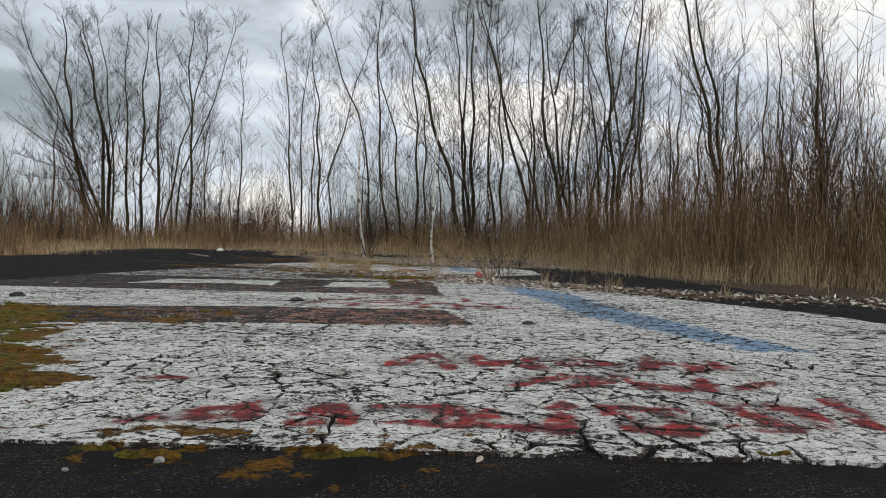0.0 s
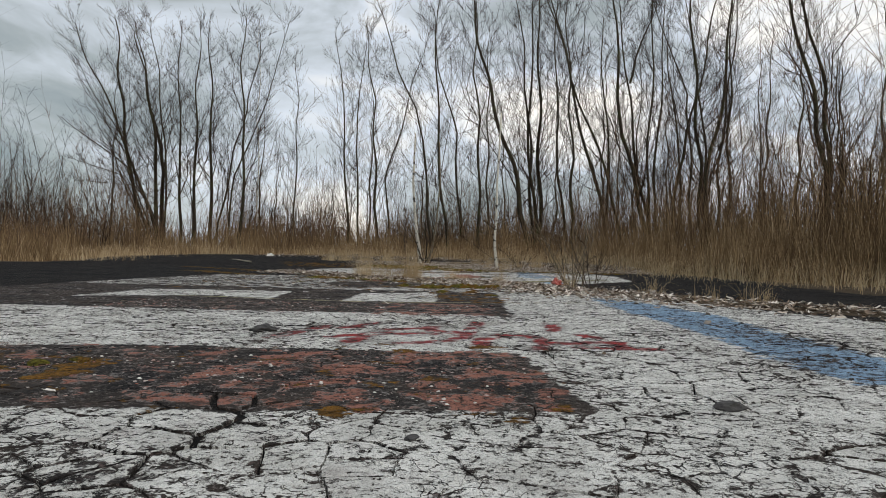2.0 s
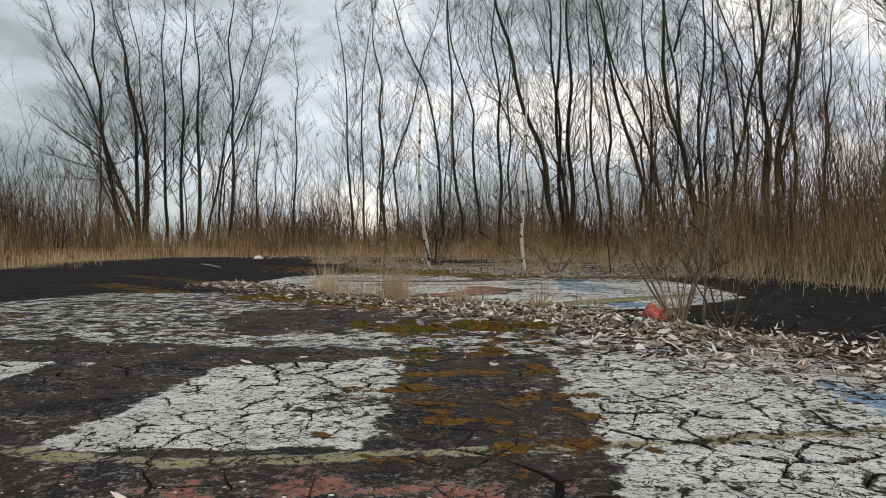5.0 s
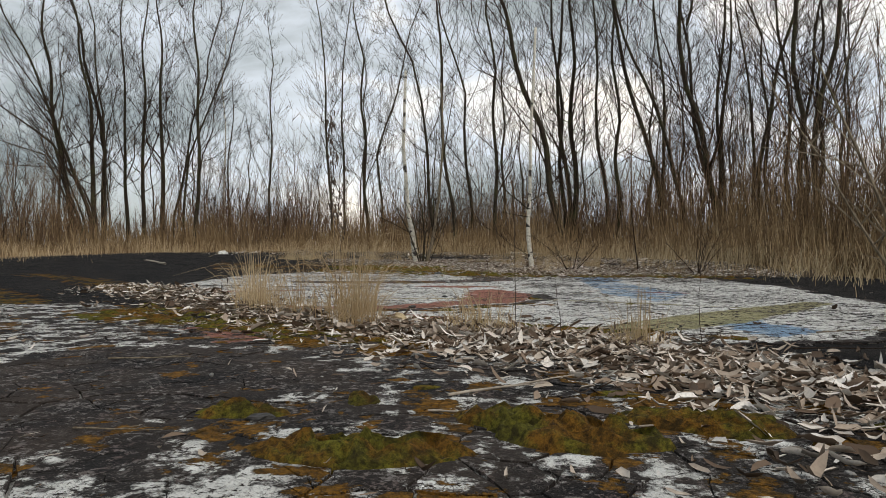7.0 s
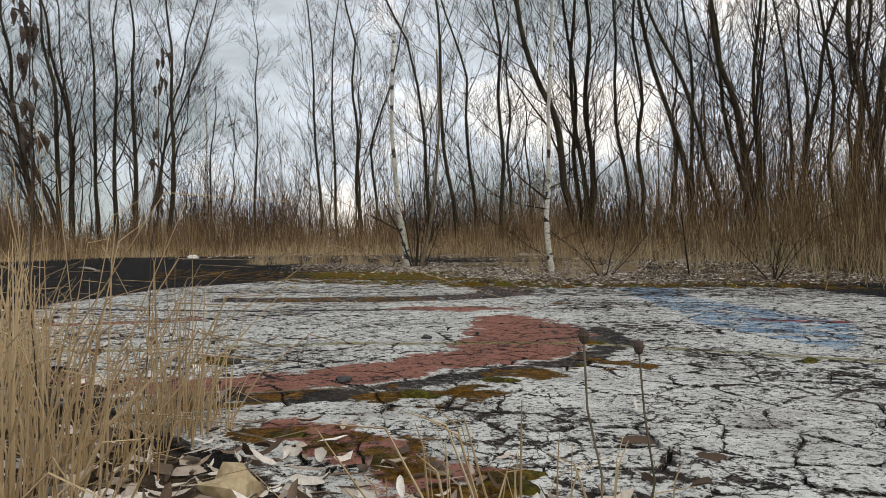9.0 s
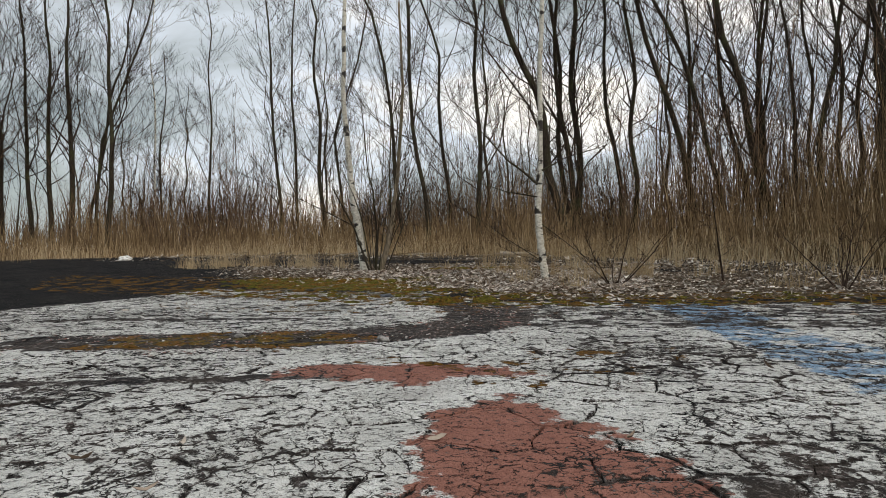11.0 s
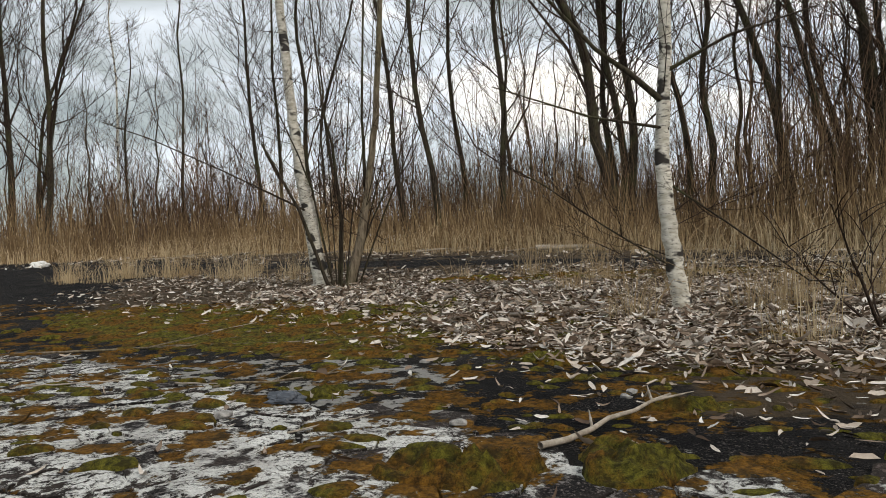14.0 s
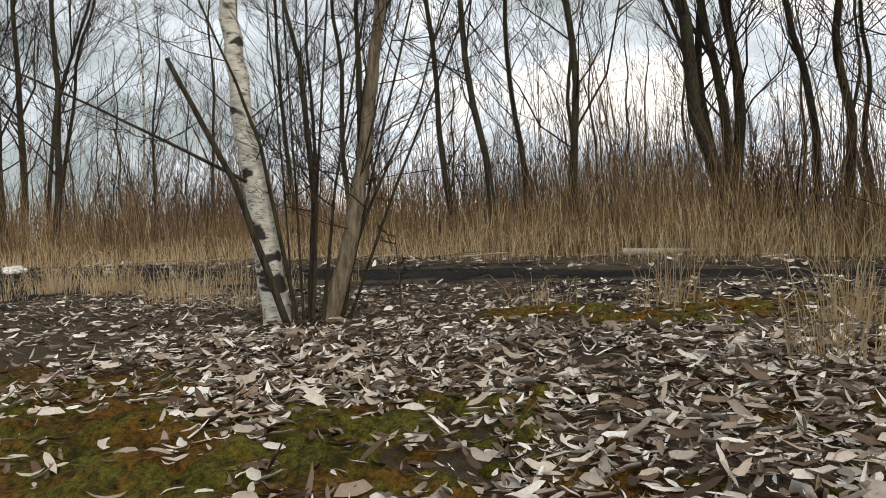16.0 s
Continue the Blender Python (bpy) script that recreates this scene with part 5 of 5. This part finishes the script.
# ---- sticks, rubble and litter ----
def stick(x, y, length, r, turn, material, label, seed, lift=0.0, forks=2):
    rng = random.Random(seed)
    d = Vector((math.cos(turn), math.sin(turn), 0))
    s = Shape()
    pts = []
    for i in range(7):
        p = Vector((x, y, 0)) + d * (length * (i / 6 - 0.5)) + Vector((rng.uniform(-1, 1), rng.uniform(-1, 1), 0)) * length * 0.018
        p.z = lie(p.x, p.y) + r + lift * (i / 6) + rng.uniform(0, 0.006)
        pts.append(p)
    o = pts[0].copy()
    s.tube([p - o for p in pts], [r * (1 - 0.55 * i / 6) for i in range(7)], 6)
    ob = base_at("fallen_branch", *o, label, "branch")
    part("stem", s, material, ob, "", True)
    for _ in range(forks):
        i = rng.randint(2, 5)
        w = (d + Vector((-d.y, d.x, 0)) * rng.choice((-1, 1)) * rng.uniform(0.4, 0.9) + Vector((0, 0, 0.15))).normalized()
        k = Shape()
        a = pts[i] - o
        k.tube([a, a + w * length * 0.12, a + w * length * 0.22], [r * 0.5, r * 0.4, r * 0.15], 5)
        part("side_twig", k, material, ob)


stick(-2.35, 41.6, 1.1, 0.017, 0.9, WOOD, "pale forked dead branch lying on moss", 1, 0.05, 3)
stick(-4.3, 42.8, 1.2, 0.010, 0.6, TAN, "thin curved dead twig on moss", 2, 0.0, 2)
stick(-5.6, 44.2, 3.2, 0.012, 0.12, TAN, "long thin dead branch lying on moss", 3, 0.0, 2)
stick(-1.8, 46.0, 1.4, 0.020, -0.05, WOOD, "pale straight stick lying on leaves", 4, 0.0, 1)
stick(-1.1, 61.2, 2.4, 0.11, 0.03, WOOD, "pale weathered log at the edge of the reeds", 5, 0.0, 0)
stick(-17.5, 48.5, 3.4, 0.05, 2.3, WOOD, "pale fallen branch on dark asphalt", 6, 0.0, 2)
stick(-1.4, 23.9, 0.8, 0.010, 0.5, WOOD, "pale dead twig among leaves", 7, 0.05, 2)
stick(-0.3, 26.2, 0.7, 0.010, 0.9, WOOD, "pale dead twig among leaves", 8, 0.06, 2)
stick(-3.2, 29.0, 0.8, 0.008, 0.35, TAN, "thin dead twig on painted asphalt", 9, 0.0, 1)
stick(1.0, 42.6, 1.3, 0.014, 0.5, WOOD, "pale dead branch on leaf litter", 10, 0.05, 2)
stick(-4.9, 39.4, 1.0, 0.009, 0.15, TAN, "thin dead twig along a crack", 11, 0.0, 0)
for i in range(46):
    u = random.Random(500 + i)
    x, y = (u.uniform(-6, 4), u.uniform(41.5, 50)) if i < 26 else (u.uniform(-5, 2), u.uniform(22.5, 27.5))
    stick(x, y, u.uniform(0.25, 0.9), u.uniform(0.004, 0.009), u.uniform(-0.7, 0.7), u.choice((TAN, WOOD, TWIG)), "small dead twig lying among leaves", 600 + i, u.uniform(0, 0.05), 1)
for i in range(40):
    u = random.Random(800 + i)
    x = u.uniform(-20, 8)
    stick(x, 64 - x * 0.2 + u.uniform(-3.5, 1.5), u.uniform(0.8, 2.6), u.uniform(0.015, 0.04), u.uniform(-0.5, 0.5), u.choice((WOOD, REED, TAN)), "dead reed stalk lying before the reeds", 900 + i, u.uniform(0, 0.2), 0)


def lump(name, x, y, sx, sy, sz, material, label, category, seed, sink=0.25):
    rng = random.Random(seed)
    bm = bmesh.new()
    bmesh.ops.create_icosphere(bm, subdivisions=4 if sx > 0.11 else 2, radius=1)
    for v in bm.verts:
        n = noise.noise(v.co * 1.3 + Vector((seed, 0, 0))) * 0.5 + noise.noise(v.co * 3 + Vector((0, seed, 0))) * 0.25 + abs(noise.noise(v.co * 6 + Vector((0, seed, 4)))) * 0.22
        v.co = v.co * (1 + n)
        v.co.x, v.co.y, v.co.z = v.co.x * sx, v.co.y * sy, max(v.co.z * sz, -sz * 0.5)
    me = bpy.data.meshes.new(name)
    bm.to_mesh(me)
    bm.free()
    me.materials.append(material)
    ob = new(name, me)
    ob.location = (x, y, lie(x, y) + sz * 0.5 - sz * sink * 0.4)
    ob.rotation_euler = (0, 0, rng.uniform(0, 6))
    return tagged(ob, label, category)


for i, (x, y, r) in enumerate(((-7.2, 12.5, 0.13), (-1.8, 7.6, 0.05), (1.2, 9.9, 0.09), (-2.5, 12.8, 0.12), (-6.4, 15.3, 0.08), (-2.9, 29.4, 0.07), (-3.9, 30.0, 0.1), (-2.7, 31.5, 0.06), (-1.2, 31.35, 0.1), (-2.6, 23.1, 0.06), (0.9, 8.2, 0.05), (-0.4, 9.0, 0.04))):
    lump("tar_lump", x, y, r, r * 0.7, r * 0.35, TARLUMP, "small black lump of tar on cracked paint", "rubble", 40 + i)
for i, (x, y, r) in enumerate(((-3.2, 36.4, 0.10), (-4.75, 36.7, 0.08), (-3.3, 39.6, 0.07), (-2.5, 38.2, 0.05), (-3.1, 41.6, 0.06), (-2.2, 42.2, 0.05), (-3.5, 43.3, 0.05), (-4.4, 41.8, 0.07), (-2.15, 42.3, 0.06), (-1.5, 23.2, 0.06), (-2.2, 23.6, 0.07))):
    lump("stone", x, y, r * 0.75, r * 0.55, r * 0.35, STONE, "small pale stone on mossy asphalt", "stone", 60 + i)
for i in range(70):
    u = random.Random(1200 + i)
    x, y = u.uniform(-6, 3), u.choice((u.uniform(34, 44), u.uniform(20.5, 24.5), u.uniform(1.5, 4.1)))
    r = u.uniform(0.010, 0.028)
    lump("pebble", x, y, r, r * 0.8, r * 0.6, STONE, "tiny pale pebble lying on dark asphalt", "stone", 1300 + i)["group"] = "loose pebbles"
lump("foam_chunk", -2.7, 27.35, 0.105, 0.085, 0.085, FOAM, "yellowed chunk of old foam among dead leaves", "rubbish", 3)
lump("white_bag", -17.9, 79.6, 0.42, 0.3, 0.62, PLASTIC_WHITE, "crumpled white plastic bag at the reeds", "rubbish", 4)
lump("white_bag", -9.0, 72.2, 0.5, 0.35, 0.42, PLASTIC_WHITE, "crumpled white plastic bag at the reeds", "rubbish", 5)
lump("white_bag", -20.5, 62.0, 0.35, 0.25, 0.14, PLASTIC_WHITE, "flat white scrap of plastic on asphalt", "rubbish", 6)
lump("red_bag", 1.05, 24.2, 0.17, 0.13, 0.15, PLASTIC_RED, "crumpled faded red plastic bag under a bush", "rubbish", 7)
lump("plastic_scrap", -4.15, 42.1, 0.13, 0.07, 0.045, PLASTIC_DARK, "bent grey-blue plastic scrap on moss", "rubbish", 9)


def bottle():
    x, y = 0.85, 23.4
    t = base_at("glass_bottle", x, y, lie(x, y) + 0.085, "green glass bottle with white label lying in moss", "bottle")
    rings = ((0.0, 0.03), (0.006, 0.036), (0.17, 0.036), (0.205, 0.016), (0.26, 0.013), (0.262, 0.016), (0.28, 0.015))
    s = Shape()
    s.tube([Vector((d, 0, 0)) for d, _ in rings], [r for _, r in rings], 14)
    part("body", s, BOTTLE, t, "", True)
    k = Shape()
    k.tube([Vector((d, 0, 0)) for d in (0.05, 0.14)], [0.0368, 0.0368], 14)
    part("paper_label", k, PLASTIC_WHITE, t, "white paper label", True)
    t.rotation_euler = (0, 0, 2.9)


def can():
    x, y = -5.35, 46.6
    t = base_at("tin_can", x, y, lie(x, y) + 0.05, "white tin can lying on moss and leaves", "can")
    s = Shape()
    s.tube([Vector((d, 0, 0)) for d in (0, 0.006, 0.012, 0.058, 0.062, 0.066, 0.112, 0.118, 0.124)], [0.046, 0.05, 0.0475, 0.0475, 0.049, 0.0475, 0.0475, 0.05, 0.046], 18)
    part("body", s, PLASTIC_WHITE, t, "", True)
    k = Shape()
    k.tube([Vector((0.122, 0, 0)), Vector((0.128, 0, 0)), Vector((0.1285, 0, 0))], [0.048, 0.048, 0.042], 18)
    part("rim", k, STONE, t, "dull metal rim")
    t.rotation_euler = (0, 0.1, 0.4)


bottle()
can()


# ---- cracked plates of the painted slabs ----
def cracked_cells(field, x0, x1, y0, y1, step, seed):
    """Voronoi cells over a field, as polygons with a shrunk, rough outline."""
    rng = random.Random(seed)
    seeds = {}
    nx, ny = int((x1 - x0) / step) + 1, int((y1 - y0) / step) + 1
    for i in range(nx):
        for j in range(ny):
            if rng.random() > 0.22:
                seeds[i, j] = (x0 + (i + 0.5 + rng.uniform(-0.46, 0.46)) * step, y0 + (j + 0.5 + rng.uniform(-0.46, 0.46)) * step)
    keys = list(seeds)
    f = field(np.array([seeds[k][0] for k in keys]), np.array([seeds[k][1] for k in keys]))
    cells = []
    for key, d in zip(keys, f):
        if d < 0.0:
            continue
        sx, sy = seeds[key]
        poly = [(sx - step * 2, sy - step * 2), (sx + step * 2, sy - step * 2), (sx + step * 2, sy + step * 2), (sx - step * 2, sy + step * 2)]
        for di in range(-3, 4):
            for dj in range(-3, 4):
                o = seeds.get((key[0] + di, key[1] + dj))
                if o is None or (di == 0 and dj == 0):
                    continue
                mx, my, ex, ey = (sx + o[0]) / 2, (sy + o[1]) / 2, o[0] - sx, o[1] - sy
                if ex * ex + ey * ey > 9 * step * step:
                    continue
                cut = []
                for a, b in zip(poly, poly[1:] + poly[:1]):
                    da, db = (a[0] - mx) * ex + (a[1] - my) * ey, (b[0] - mx) * ex + (b[1] - my) * ey
                    if da <= 0:
                        cut.append(a)
                    if (da < 0) != (db < 0) and da != db:
                        t = da / (da - db)
                        cut.append((a[0] + (b[0] - a[0]) * t, a[1] + (b[1] - a[1]) * t))
                poly = cut
                if len(poly) < 3:
                    break
        if len(poly) < 3:
            continue
        cx, cy = sum(p[0] for p in poly) / len(poly), sum(p[1] for p in poly) / len(poly)
        gap = 0.0003 + 0.005 * max(0.0, noise.noise(Vector((cx * 0.6, cy * 0.6, seed))))
        ring = []
        for a, b in zip(poly, poly[1:] + poly[:1]):
            L = math.hypot(b[0] - a[0], b[1] - a[1])
            if L < 0.025:
                continue
            for i in range(max(1, round(L / 0.11))):
                t = i / max(1, round(L / 0.11))
                px, py = a[0] + (b[0] - a[0]) * t, a[1] + (b[1] - a[1]) * t
                jx = 0.05 * noise.noise(Vector((px * 4, py * 4, 3))) + 0.022 * noise.noise(Vector((px * 13, py * 13, 3)))
                jy = 0.05 * noise.noise(Vector((px * 4, py * 4, 9))) + 0.022 * noise.noise(Vector((px * 13, py * 13, 9)))
                r = math.hypot(cx - px, cy - py) + 1e-6
                g = gap * rng.uniform(0.5, 1.5) + 0.040 * max(0.0, noise.noise(Vector((px * 1.1, py * 1.1, seed + 4))) - 0.10)
                ring.append((px + jx + (cx - px) / r * g, py + jy + (cy - py) / r * g))
        if len(ring) >= 4:
            cells.append((cx, cy, ring))
    return cells


def plate_data(cx, cy, ring, rng):
    n = len(ring)
    tilt = (rng.uniform(-1, 1) * 0.012, rng.uniform(-1, 1) * 0.012)
    up = 0.020 + rng.uniform(-0.002, 0.002)
    v, rim = [], []
    for f, z, e in ((1.0, -0.015, 0.0), (0.99, up - 0.0015, 0.05), (0.86, up, 0.3), (0.45, up + 0.001, 0.9)):
        for px, py in ring:
            x, y = (px - cx) * f, (py - cy) * f
            v.append((x, y, z + (x * tilt[0] + y * tilt[1] + rng.uniform(-0.0025, 0.0025) if z > 0 else 0)))
            rim.append(e)
    v.append((0, 0, up + 0.002))
    rim.append(1.0)
    faces = []
    for k in range(3):
        for i in range(n):
            a, b = k * n + i, k * n + (i + 1) % n
            faces.append((a, b, b + n, a + n))
    faces += [(3 * n + i, 3 * n + (i + 1) % n, 4 * n) for i in range(n)]
    return v, faces, rim


FIELDS = (("paint", paint_field), ("terra", terra_field), ("blue", blue_field), ("yellow", yellow_field), ("red", red_field), ("moss", moss_field))


def painted_mesh(name, v, faces, rim, x, y):
    me = bpy.data.meshes.new(name)
    me.from_pydata(v, [], faces)
    me.materials.append(PAINT)
    for key, f in FIELDS:
        me.attributes.new(key, "FLOAT", "POINT").data.foreach_set("value", np.clip(f(x, y), -3, 3).astype(np.float32))
    me.attributes.new("rim", "FLOAT", "POINT").data.foreach_set("value", np.array(rim, np.float32))
    me.update()
    return me


def painted_slab(name, field, box, step, seed, label, lane):
    rng = random.Random(seed)
    slab = base_at(name, (box[0] + box[1]) / 2, (box[2] + box[3]) / 2, 0, label, "pavement", "", "structure")
    o = slab.location
    cells = cracked_cells(field, *box, step, seed)
    cells.sort(key=lambda c: abs(c[0] - np.interp(c[1], [p[1] for p in lane], [p[0] for p in lane])))
    z = height(np.array([c[0] for c in cells]), np.array([c[1] for c in cells]))
    V, F, R = [], [], []
    for i, (cx, cy, ring) in enumerate(cells):
        if cy < 5:
            ring = [(px, max(py, 4.10 + 0.03 * noise.noise(Vector((px * 2.2, 0, 1))) + 0.012 * noise.noise(Vector((px * 11, 0, 2))))) for px, py in ring]
            cy = sum(p[1] for p in ring) / len(ring)
            if max(p[1] for p in ring) < 4.16:
                continue
        v, faces, rim = plate_data(cx, cy, ring, rng)
        if i < 300:
            p = np.array(v)
            ob = new("plate", painted_mesh("plate", v, faces, rim, p[:, 0] + cx, p[:, 1] + cy))
            ob.location = (cx - o.x, cy - o.y, z[i])
            ob.parent = slab
        else:
            k = len(V)
            V += [(a + cx - o.x, b + cy - o.y, c + z[i]) for a, b, c in v]
            F += [tuple(q + k for q in f) for f in faces]
            R += rim
    p = np.array(V)
    rest = new("plates", painted_mesh("plates", V, F, R, p[:, 0] + o.x, p[:, 1] + o.y))
    rest.parent = slab
    tagged(rest, "cracked plates of old painted asphalt", "", "", "stuff")


painted_slab("pavement_south", slab_south, (-11.6, 8.6, 3.0, 30.6), 0.26, 5, "cracked asphalt with flaking white, red and blue paint", ((0.2, 2), (-0.4, 12), (-1.2, 20), (-1.8, 27)))
painted_slab("pavement_north", slab_north, (-11.2, 5.4, 24.8, 46), 0.31, 6, "cracked asphalt with faded white paint and red bands", ((-1.7, 27), (-2.4, 34), (-3.0, 43)))
